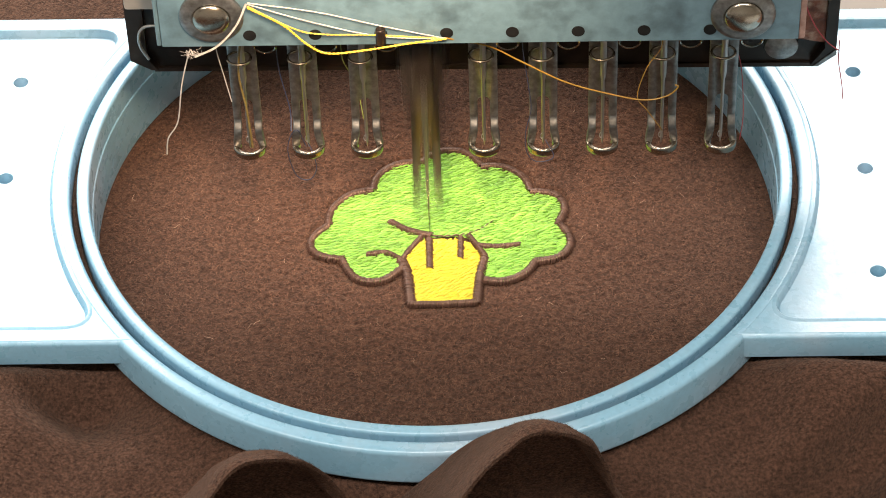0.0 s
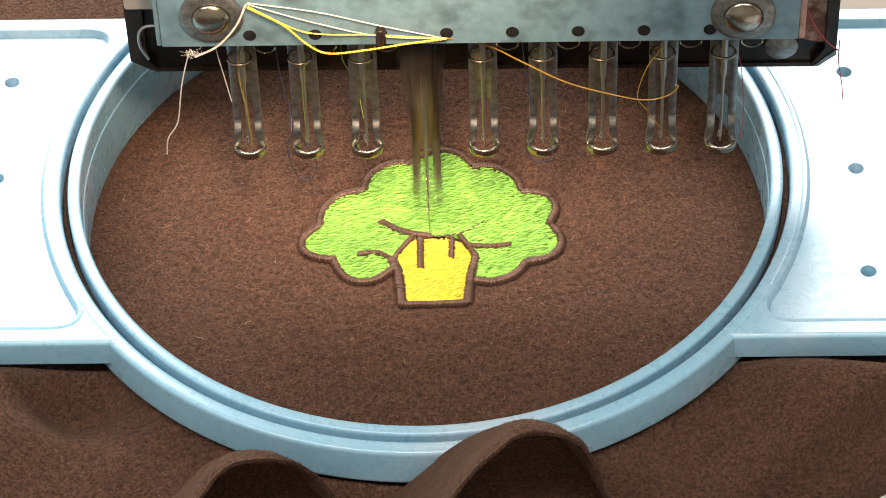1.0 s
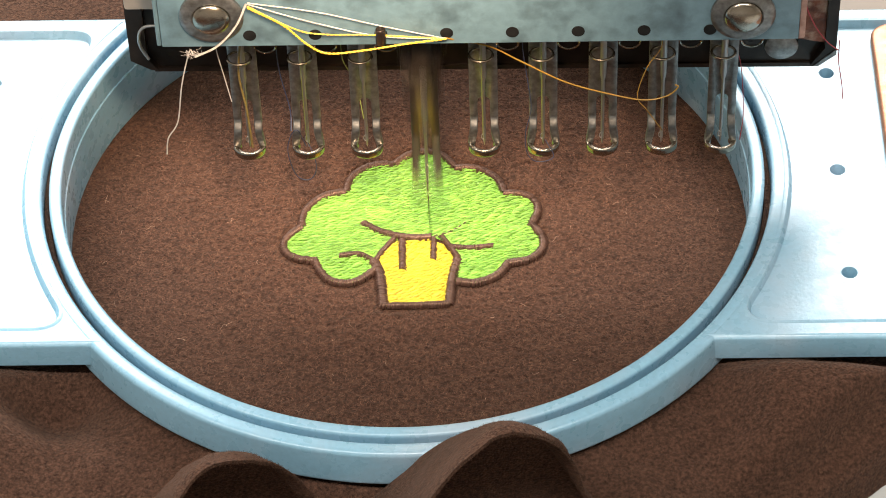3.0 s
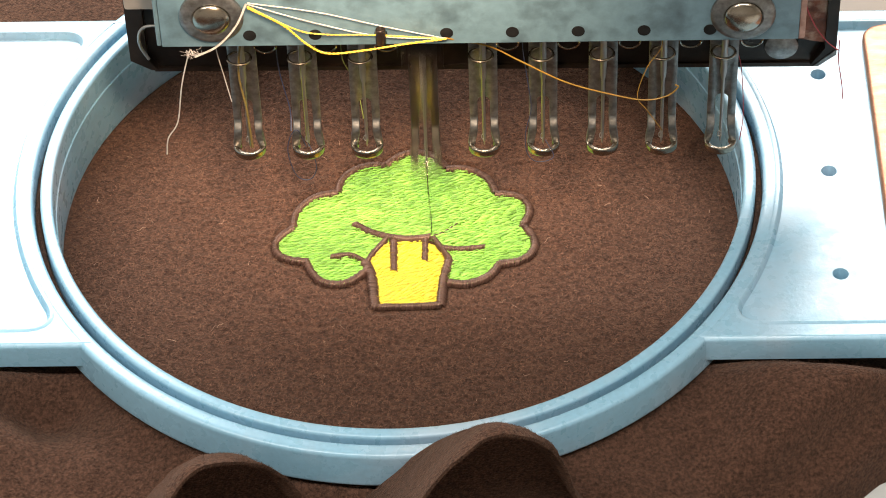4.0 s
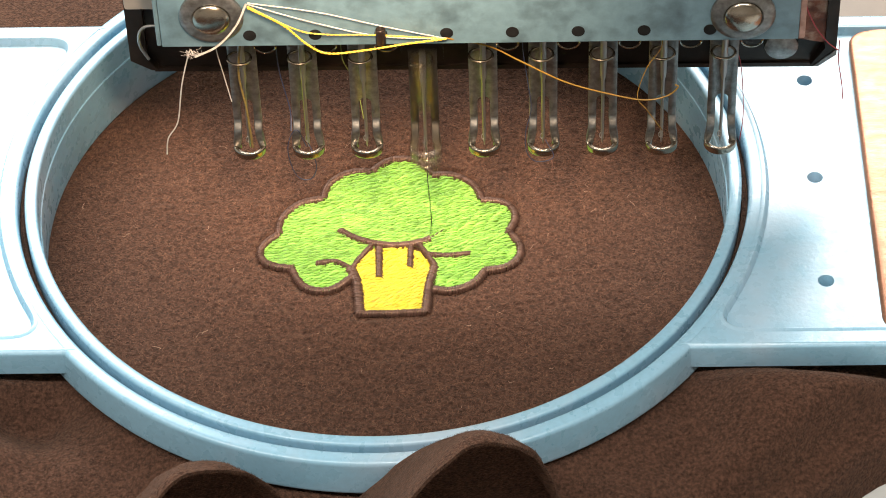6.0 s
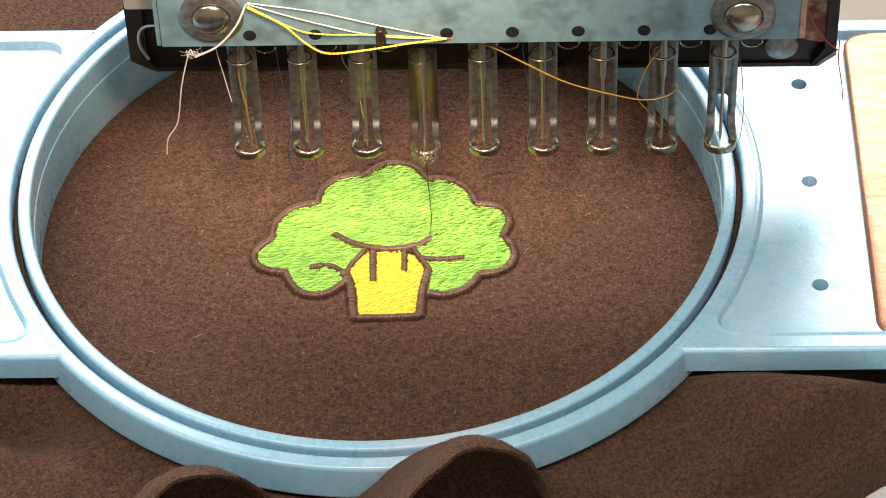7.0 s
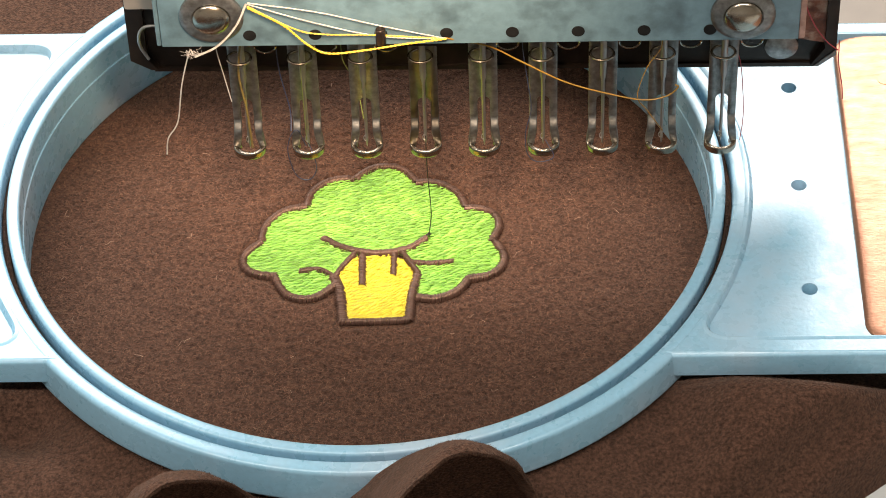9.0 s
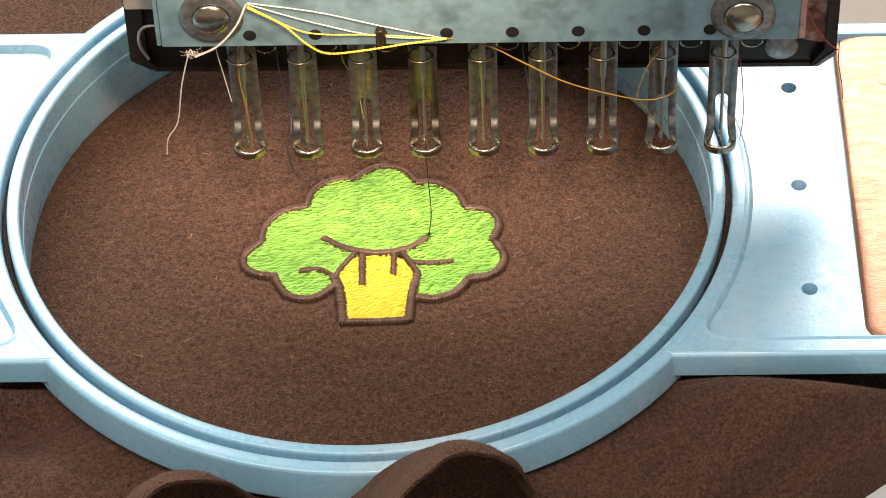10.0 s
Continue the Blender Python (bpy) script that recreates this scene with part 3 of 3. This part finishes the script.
guide = [(p.x, p.y, 0.95 + 0.25 * math.sin(i * 1.6)) for i, p in enumerate(BROW[BROW_START:])]
part("running_stitch", tube(guide, 0.24, 6), BROWN, garment, "thin dark brown running stitch under the satin line")


def fibres(count, radius, seed):
    """Loose curled fibres on the fleece."""
    rng = np.random.default_rng(seed)
    a, r = rng.uniform(0, 2 * np.pi, count), radius * np.sqrt(rng.uniform(0, 1, count))
    verts, faces = [], []
    for i in range(count):
        x, y = r[i] * math.cos(a[i]), r[i] * math.sin(a[i])
        if pile_at(x, y) < 0.12:
            continue
        t, ln, up = rng.uniform(0, 2 * np.pi), rng.uniform(0.6, 1.9), rng.uniform(0.1, 0.6)
        curl, w = rng.uniform(-2.6, 2.6), rng.uniform(0.035, 0.065)
        z = cloth_height(x, y) - 0.15
        o = len(verts)
        for k in range(4):
            c, s = math.cos(t), math.sin(t)
            lift = z + up * math.sin(k / 3 * 2.2)
            verts += [(x - s * w, y + c * w, lift), (x + s * w, y - c * w, lift)]
            x, y, t = x + c * ln / 3, y + s * ln / 3, t + curl / 3
        faces += [(o + 2 * k, o + 2 * k + 1, o + 2 * k + 3, o + 2 * k + 2) for k in range(3)]
    return verts, faces


tagged(part("fleece_fuzz", fibres(120000, 106.3, 5), FUZZ, garment, "short loose brown fibres"), kind="stuff")

def lint(count, seed):
    """A few longer pale fibres lying on the fleece."""
    rng = random.Random(seed)
    shapes = []
    while len(shapes) < count:
        x, y = rng.uniform(-100, 100), rng.uniform(-100, 100)
        if math.hypot(x, y) > 100 or (x / 44) ** 2 + (y / 36) ** 2 < 1:
            continue
        a, ln = rng.uniform(0, 6.28), rng.uniform(1.0, 3.2)
        pts = []
        for k in range(4):
            pts.append((x, y, cloth_height(x, y) + 0.5 + 0.3 * rng.random()))
            x, y, a = x + math.cos(a) * ln / 3, y + math.sin(a) * ln / 3, a + rng.uniform(-0.9, 0.9)
        shapes.append(tube(smooth_line(pts, 3), 0.045, 3))
    return join(*shapes)


LINT = material("pale_lint", (0.42, 0.27, 0.19), 0.8, 0, 0.2, 300, random_value=0.6)
tagged(part("lint", lint(90, 8), LINT, garment, "pale lint on the fleece"), kind="stuff")

# ---- machine head ----
head = thing("embroidery_machine", "pale blue embroidery machine head with dark steel underside", "embroidery machine", "", 0, 0, 60)
part("front_plate", bevel_box(18, -12.8, 66.2, 185, 2.6, 67.6, 0.5), PLATE, head, "scuffed pale blue enamelled plate")


def prism_y(plan, y0, y1):
    """A plate of outline plan (x, z) between two depths."""
    n = len(plan)
    verts = [(a, y0, b) for a, b in plan] + [(a, y1, b) for a, b in plan]
    return verts, [tuple(range(n)), tuple(range(n, 2 * n))[::-1]] + [(i, n + i, n + (i + 1) % n, (i + 1) % n) for i in range(n)]


channel = [(-88, 4), (-82, 0), (119.5, -1.3), (124.7, 3.2), (124.7, 40), (-88, 40)]
part("back_channel", prism_y(channel, 12, 15), DARK, head, "oily dark brown steel channel", smooth=False)
part("channel_lip", prism_y([(-81.5, 0.1), (119, -1.2), (119, 0.3), (-81.5, 1.6)], 11.2, 12), DARK, head, smooth=False)
part("cheek", prism_y([(-88.2, 6.5), (-82, 2.6), (-80, 2.6), (-83, 7), (-83, 40), (-88.2, 40)], 9, 12), DARK, head, smooth=False)
part("cheek", prism_y([(121.5, 8), (117.5, 1.4), (119.5, 1.3), (124.9, 5.8), (124.9, 40), (121.5, 40)], 9, 12), DARK, head, smooth=False)
part("end_panel", prism_y([(112, 11), (121.4, 9), (121.4, 30), (112, 30)], 10.6, 12.1), RUST, head, "rusty stained end panel", smooth=False)
part("upper_casting", bevel_box(17.5, 14, 30.2 + 25, 210, 18, 50, 1.0), CASTING, head, "grey beige painted casting")
part("plate_flange", bevel_box(-75.3, -9, 66.2, 1.4, 9, 67.6, 0.4), PLATE, head)
part("plate_flange", bevel_box(111.4, -9.5, 66.2, 1.8, 9, 67.0, 0.4), WORN_EDGE, head, "worn rusty plate edge")
# a paler strip over the dark cheek puts the lit chamfer into colour
part("chamfer_edge", prism_y([(118.4, 1.3), (119.6, 1.1), (125.0, 5.7), (125.0, 7.8)], 8.6, 8.95), BARSTEEL, head, "paler steel strip painted as the lit chamfer", smooth=False)
part("wire_hook", tube(smooth_line([(-82.2, 7, 9), (-84.3, 7, 14), (-84.4, 7, 18.5), (-82.8, 7, 21.6), (-80.0, 7, 22.4), (-77.5, 7, 22)], 8), 0.5, 8), NEEDLE, head, "bright bent steel hook")
part("small_screw", lathe([(0.01, 0), (5.2, 0), (5.0, 1.0), (3.4, 1.6), (0.01, 2.0)], 24, "y", (108.6, 11.9, 7.2)), BARSTEEL, head, "small domed steel screw")
part("thread_post", lathe(round_profile([(0.01, 94 - 60), (1.5, 94 - 60), (1.5, 100 - 60), (0.01, 100 - 60)], 0.6, 3), 14, "z", (-10.5, -15.6, 0)), DARK, head, "short worn steel post")


def dome_screw(x, z):
    washer = [(5.6, 0), (9.3, 0), (9.3, 0.9), (8.7, 1.5), (7.6, 1.6), (5.9, 1.9), (5.6, 1.7)]
    base = part("dome_screw", lathe(washer, 44, "y", (x, -14.1, z)), BARSTEEL, head, "large steel washer under a domed screw")
    cap = [(0.01, 0.2), (5.5, 0.2), (5.5, 2.0), (5.0, 2.6), (3.8, 3.2), (2.0, 3.6), (0.01, 3.7)]
    part("screw_cap", lathe(cap, 36, "y", (x, -14.1, z)), CHROME, base, "worn domed screw head")


for x, z in ((-59.1, 44.4), (94.0, 42.8)):
    dome_screw(x, z)
# black discs on the plate paint the shade inside its holes
for k in range(8):
    x = -48.6 + 19.05 * k
    part("plate_hole", lathe([(0.01, 0), (1.9, 0), (1.9, 0.25), (1.2, 0.35), (0.01, 0.3)], 16, "y", (x, -14.1, 36.7)), HOLE_BLACK, head, "hole in the plate, its dark depth painted as a black disc")


# unseen shade and arm, added to give the work lamp a body
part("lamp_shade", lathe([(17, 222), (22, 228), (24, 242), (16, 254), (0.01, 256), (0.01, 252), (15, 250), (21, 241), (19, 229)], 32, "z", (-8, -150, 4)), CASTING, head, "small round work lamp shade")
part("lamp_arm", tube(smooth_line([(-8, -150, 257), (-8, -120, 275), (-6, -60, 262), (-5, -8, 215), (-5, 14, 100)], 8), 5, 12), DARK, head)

part("neck", bevel_box(20, 100, 130, 44, 190, 60, 8), CASTING, head, "grey beige machine arm")
part("column", bevel_box(20, 215, 20, 50, 70, 280, 8), CASTING, head, "grey beige machine column")

# ---- needles ----
def foot_bar():
    """A flat bar with chamfered edges and a slot in its lower half, whose two legs bow forward into the ring."""
    w, c = 4.3, 0.38
    def outline(d):
        arc = [((1.9 + d) * math.cos(a), 18.6 + (1.9 + d) * math.sin(a)) for a in [math.pi - math.pi * k / 10 for k in range(11)]]
        return [(-w + d, 12), (-1.9 - d, 12)] + arc + [(1.9 + d, 12), (w - d, 12), (w - d, 56), (-w + d, 56)]
    face, rim = outline(c), outline(0)
    n = len(rim)
    tri = fill([face])
    verts = [(a, 0.75, b) for a, b in face] + [(a, 1.05, b) for a, b in rim] + [(a, 1.75, b) for a, b in rim]
    faces = tri + [(k * n + i, (k + 1) * n + i, (k + 1) * n + (i + 1) % n, k * n + (i + 1) % n) for k in (0, 1) for i in range(n)]
    faces += [tuple(i + 2 * n for i in f)[::-1] for f in fill([rim])]
    shapes = [(verts, faces)]
    for s in (-1, 1):
        verts, faces = [], []
        path = [(3.1, 1.25, 12.3, 1.2), (3.1, 1.15, 11.8, 1.2), (3.1, 0.85, 11.2, 1.2), (3.1, 0.4, 10.6, 1.2), (3.12, -0.1, 9.9, 1.2), (3.15, -0.4, 9.2, 1.2), (3.2, -0.55, 8.2, 1.22),
                (3.35, -0.55, 6.8, 1.25), (3.65, -0.55, 4.6, 1.2), (3.9, -0.4, 2.8, 1.05), (3.95, 0.1, 1.2, 0.9)]
        ring = [(-1, -0.2), (-0.82, -0.5), (0.82, -0.5), (1, -0.2), (1, 0.5), (-1, 0.5)]
        for x, y, z, half in path:
            verts += [(s * x + dx * half, y + dy, z) for dx, dy in ring]
        for i in range(len(path) - 1):
            for k in range(6):
                faces.append((i * 6 + k, i * 6 + (k + 1) % 6, i * 6 + 6 + (k + 1) % 6, i * 6 + 6 + k))
        shapes.append((verts, faces))
    return join(*shapes)


def foot_ring():
    """A heavy ring with a sloping top and a polished inner lip."""
    prof = round_profile([(3.05, 0), (4.6, 0), (4.95, 0.7), (4.95, 2.5), (4.6, 3.0), (3.75, 2.75), (3.3, 2.2), (3.05, 1.5)], 0.3, 3)
    verts, faces = lathe(prof, 48)
    k = len(prof)
    # the ring is open at the back, where the legs run into it
    faces = [f for f in faces if not 4 <= min(i // k for i in f) < 20 or max(i // k for i in f) == 47]
    faces += [tuple(20 * k + j for j in range(k)), tuple(4 * k + j for j in range(k))[::-1]]
    return [(x, y * 0.86 - 0.4, z) for x, y, z in verts], faces


def needle_shape():
    prof = [(0.01, 0), (0.15, 0.6), (0.42, 2.5), (0.5, 5), (0.5, 26), (1.0, 29), (1.0, 44), (0.01, 44)]
    eye = tube([(-0.35 + 0.5 * math.cos(a), -0.45, 5.2 + 1.1 * math.sin(a)) for a in [k * 0.35 for k in range(19)]], 0.16, 5)
    return join(lathe(prof, 14, "z", (0, 0, 1.2)), eye)


def spring_ring():
    return tube([(3.5 * math.cos(a) - 0.5, 3.0 * math.sin(a) - 2, 40.0) for a in [k * 0.2 for k in range(33)]], 0.42, 8)


FOOT_Z = 37.0
GAUGE = 18.0
XN = 0.6
first = thing("presser_foot", "polished steel presser foot with a slotted bar and ring", "presser foot", "presser feet in the row", XN - 3 * GAUGE, 0, FOOT_Z)
part("foot_bar", foot_bar(), BARSTEEL, first)
part("foot_ring", foot_ring(), CHROME, first, "polished steel ring")
part("spring", spring_ring(), CHROME, first)
part("needle", needle_shape(), NEEDLE, first, "thin bright steel needle")
part("thread_guide", tube([(7.6 + 3.2 * math.cos(a), -2.5 - 0.6 * math.sin(a), 45.2 + 3.2 * math.sin(a)) for a in [k * 0.22 for k in range(29)]], 0.34, 6), CHROME, first, "curled wire thread guide")
feet = [first]
for k in range(1, 9):
    if k != 3:
        feet.append(copy_thing(first, pose((XN + (k - 3) * GAUGE) / 1000, 0, FOOT_Z / 1000)))

working_foot = thing("presser_foot", "working polished steel presser foot moving up and down", "presser foot", "presser feet in the row", XN, 0, FOOT_Z)
part("foot_bar", foot_bar(), WORKBAR, working_foot)
part("foot_ring", foot_ring(), CHROME, working_foot, "polished steel ring")
part("spring", spring_ring(), CHROME, working_foot)
driver = thing("needle_bar", "blackened needle bar with clamp, needle and dark thread", "needle bar", "", XN, 0, FOOT_Z)
part("needle", needle_shape(), NEEDLE, driver)
part("clamp", join(bevel_box(0, 4, 72, 16.5, 11, 18, 5.0), bevel_box(-0.5, 3.5, 60, 12.6, 9, 9, 1.2)), BLACK, driver, "black needle clamp")
part("clamp_edge", tube(smooth_line([(-7.4, -1.3, 57.2), (-7.2, -1.4, 55.9), (-6.2, -1.4, 55.2), (0, -1.4, 55.1), (2.2, -1.4, 55.2), (2.9, -1.4, 55.8)], 6), 0.36, 8), CHROME, driver, "bright steel edge")
part("shoulder", prism_y([(-6.4, 47), (-4.6, 43.5), (4.6, 43.5), (6.4, 47), (6.4, 50.5), (4.8, 53), (-4.8, 53), (-6.4, 50.5)], -1.6, 0.6), DARK, driver, "dark steel shoulder below the clamp")
part("bar", lathe([(0.01, 60), (3.6, 60), (3.6, 110), (0.01, 110)], 20), DARK, driver)
part("thread", tube(smooth_line([(0, -0.6, 6), (0.1, -0.9, -8), (0.7, -1.0, -22), (0.75, -1.4, -28), (-0.1, -2.6, -35.5)], 8), 0.17, 6), BLACK_T, driver, "taut dark thread")


# ---- thread ends ----
def thread(name, pts, r, mat, label, strands=1, steps=10):
    line = smooth_line(pts, steps)
    shape = tube(line, r, 6) if strands == 1 else tube(smooth_line(pts, 60), r * 0.55, 5, 2.6, strands, r * 0.5)
    return tagged(part(name, shape, mat), label, "thread")


thread("thread_tail", [(-48.4, -18, 112), (-51.7, -19, 104.7), (-57.7, -18.5, 96.6), (-64.7, -17.5, 91.6)], 0.36, WHITE_T, "thick frayed white thread end hanging over the plate", 3)
thread("thread_tail", [(-65.5, -15, 90.5), (-67.0, -12, 88.7), (-70.3, -12, 75.8), (-72.8, -12, 60.9), (-76.3, -12, 54), (-77.3, -12, 47.4)], 0.22, WHITE_T, "crooked white thread end hanging from the plate")
rng = random.Random(31)
wisps = []
for k in range(30):
    p = Vector((-64.5 + rng.uniform(-2.5, 1.5), -15.5 + rng.uniform(-0.6, 0.6), 91.3 + rng.uniform(-1.0, 1.0)))
    d = Vector((rng.uniform(-1, 0.6), rng.uniform(-0.3, 0.3), rng.uniform(-0.35, 0.35)))
    bend = Vector((0, 0, rng.uniform(-0.9, 0.9)))
    wisps.append(tube(smooth_line([p, p + d * 1.2 + bend, p + d * 2.2 + bend * 0.6, p + d * rng.uniform(2.4, 3.6) - bend * 0.6], 4), 0.05, 4))
tagged(part("thread_wisps", join(*wisps), WHITE_T), "frayed white thread wisps at the plate edge", "thread")
thread("guide_thread", [(-48.2, -16, 110.7), (-28.5, -15.6, 106.5), (-10.1, -15.6, 100.9), (8.5, -15, 95.2)], 0.24, WHITE_T, "twisted white thread stretched over the plate", 2)
thread("guide_thread", [(-48.2, -16, 110.2), (-30.4, -15.6, 102.8), (-11.1, -15.6, 97.1), (8.5, -15, 95.0)], 0.24, WHITE_T, "twisted white thread stretched over the plate", 2)
thread("guide_thread", [(-48.2, -17.5, 110.2), (-38.4, -17.5, 103.4), (-31.6, -17.5, 95.7), (-26, -17.5, 92.3), (-16.1, -17.5, 93.2), (-2.9, -17, 95.2), (8.5, -15.5, 95.6)], 0.34, GOLD_T, "slack yellow thread looped below the plate edge", 2)
thread("guide_thread", [(-48.3, -16.4, 109.8), (-35.4, -16.0, 100.7), (-27.3, -16.0, 98.4), (-12.7, -15.8, 97.7), (8.5, -15, 95.2)], 0.25, GOLD_T, "twisted yellow thread stretched over the plate", 2)
thread("loose_thread", [(8.5, -15, 95.4), (20.6, -9, 86.7), (29.7, -9, 80.8), (43, -9, 72.2), (56.5, -9, 67), (66.6, -9, 64.5), (73.3, -9, 66), (76.5, -9, 69.4), (75.7, -9, 70.5)], 0.24, OCHRE_T, "long ochre thread drooping across the needles")
thread("loose_thread", [(71.2, -8, 90), (71.2, -8, 84.3), (67.2, -8, 76.5), (64.6, -8, 65.2), (67.6, -8, 59.4), (72.4, -7, 50.1)], 0.16, OCHRE_T, "thin ochre thread hanging beside a needle")
thread("loose_thread", [(-43.5, 6, 80), (-43.5, 6, 73.8), (-43, 6, 63.5), (-40.5, 3, 51.4), (-40.2, -2, 47)], 0.2, NAVY_T, "dark blue thread hanging behind the needles")
thread("loose_thread", [(-36, -1.5, 40.0), (-38.0, -3, 48), (-40.3, -3, 46), (-41.6, -3, 38.9), (-39.6, -3, 29.2), (-35.7, -3, 27.2), (-33.3, -3, 31.5), (-33.8, -3, 37.6), (-35.4, -1, 41)], 0.15, NAVY_T, "dark thread loop hanging below a needle")
thread("loose_thread", [(30.6, -4, 86), (30.6, -4, 80.3), (32.1, -4, 66.7), (32.9, -5, 57.5), (31.2, -6, 49.1), (31.5, -6, 40.8), (34.5, -6, 36.7), (39.6, -6, 38.5), (37.2, -3, 43)], 0.15, NAVY_T, "dark thread loop hanging below a needle")
thread("loose_thread", [(-60.3, -4, 90), (-60.1, -4, 81.9), (-58.8, -4, 72.8), (-57.1, -4, 61.3)], 0.17, WHITE_T, "thin grey thread hanging beside a needle")
thread("loose_thread", [(125.5, 8, 72), (125.9, 10, 66.1), (126.1, 10, 61.5), (127.7, 10, 52.2), (128.3, 10, 46.4)], 0.17, RED_T, "thin red thread hanging from the channel end")
thread("loose_thread", [(114.0, 4, 91), (114.9, 4, 87.3), (117.8, 4, 80.6), (121.5, 4, 74.9), (125.0, 6, 70)], 0.2, RED_T, "red thread lying in the channel end")
thread("loose_thread", [(93.7, 3, 80), (93.7, 3, 76.3), (96.1, 3, 66.1), (97.5, 3, 47.5), (96.9, 3, 36.3)], 0.14, RED_T, "thin red thread hanging beside a needle")
thread("loose_thread", [(-23.8, 4, 80), (-23.8, 4, 75.2), (-23.3, 4, 69.5), (-19.9, 3, 61.4), (-17.9, -0.8, 50.5)], 0.16, OLIVE_T, "thin olive thread hanging beside a needle")
thread("loose_thread", [(-53.0, -1, 84), (-54.6, -1.0, 70), (-53.2, -1.4, 56), (-52.4, -1.6, 40)], 0.36, DULL_OCHRE_T, "faded ochre thread hanging in front of a presser foot")
for k in (1, 4, 5):
    thread("needle_thread", [(XN + (k - 3) * GAUGE - 0.3, -1.6, 84), (XN + (k - 3) * GAUGE - 0.5, -1.2, 66), (XN + (k - 3) * GAUGE - 0.4, -0.8, 42)], 0.11, OLIVE_T, "olive green thread running down a needle")

# ---- what moves ----
STEPS = range(301)


def hoop_rows():
    """The frame carries the cloth back and forth for each stitch of the satin line."""
    ta, xa, ya = (0, 1, 2, 4, 5, 7, 8, 8.6, 8.8, 10), (2.68, -0.16, -3.18, -8.51, -11.17, -14.88, -16.46, -17.6, -18.2, -18.2), (1.45, 1.48, 1.53, 0.49, -0.59, -3.99, -6.5, -6.4, -5.6, -5.6)
    tb, xb, yb = (0, 0.5, 1.5, 2.5, 4.5, 5.5, 7.5, 8.5, 8.8, 10), (2.0, 0.88, -1.95, -4.61, -9.57, -11.7, -15.2, -16.99, -18.2, -18.2), (-2.2, -2.02, -1.72, -1.68, -2.35, -2.6, -5.47, -6.43, -5.6, -5.6)
    rows = []
    for k in STEPS:
        t, side = k / 30, k % 6 in (5, 0, 1)
        x, y = (np.interp(t, ta, xa), np.interp(t, ta, ya)) if side else (np.interp(t, tb, xb), np.interp(t, tb, yb))
        rows.append((t, pose(x / 1000, y / 1000, 0)))
    return rows


def stroke_rows(travel, x, rest):
    """Up and down strokes; lift is 1 at the top, 0 on the cloth."""
    rows = []
    for k in STEPS:
        t, c = k / 30, k % 6
        up = np.interp(t, (0, 2.7, 3.8, 5.5, 6.8, 10), (0.50, 0.58, 0.84, 0.92, 0.97, 0.99))
        down = np.interp(t, (0, 3, 5.7, 6.9, 8.2, 8.5), (0.0, 0.0, 0.05, 0.42, 0.40, 0.25))
        lift = (up, 1.0, 0.5 * (1 + down), down, max(0.0, down - 0.4), max(0.0, up - 0.5))[c]
        if t > 8.55:
            lift = 1.0
        rows.append((t, pose(x / 1000, 0, (rest - travel * (1 - lift)) / 1000)))
    return rows


def motions():
    rows = hoop_rows()
    for ob in (hoop, clip, garment):
        walk(ob, rows)
    for ob, x in sewn:
        # each stitch comes up through the cloth as the needle passes
        t = float(np.interp(x, (-2.1, 0.76, 3.78, 9.11, 11.77, 15.5, 17.1, 18.3), (0, 1, 2, 4, 5, 7, 8, 8.8)))
        if t > 0.25:
            under, up = pose(0, 0, -0.006), pose(0, 0, 0)
            walk(ob, [(0.0, under), (t - 0.1, under), (t, up), (10.0, up)])
    walk(knot, [(0.0, pose(0, 0, -0.006)), (8.3, pose(0, 0, -0.006)), (8.4, pose(0, 0, 0)), (10.0, pose(0, 0, 0))])
    walk(working_foot, stroke_rows(FOOT_Z, XN, FOOT_Z))
    walk(driver, stroke_rows(50.0, XN, FOOT_Z))


motions()
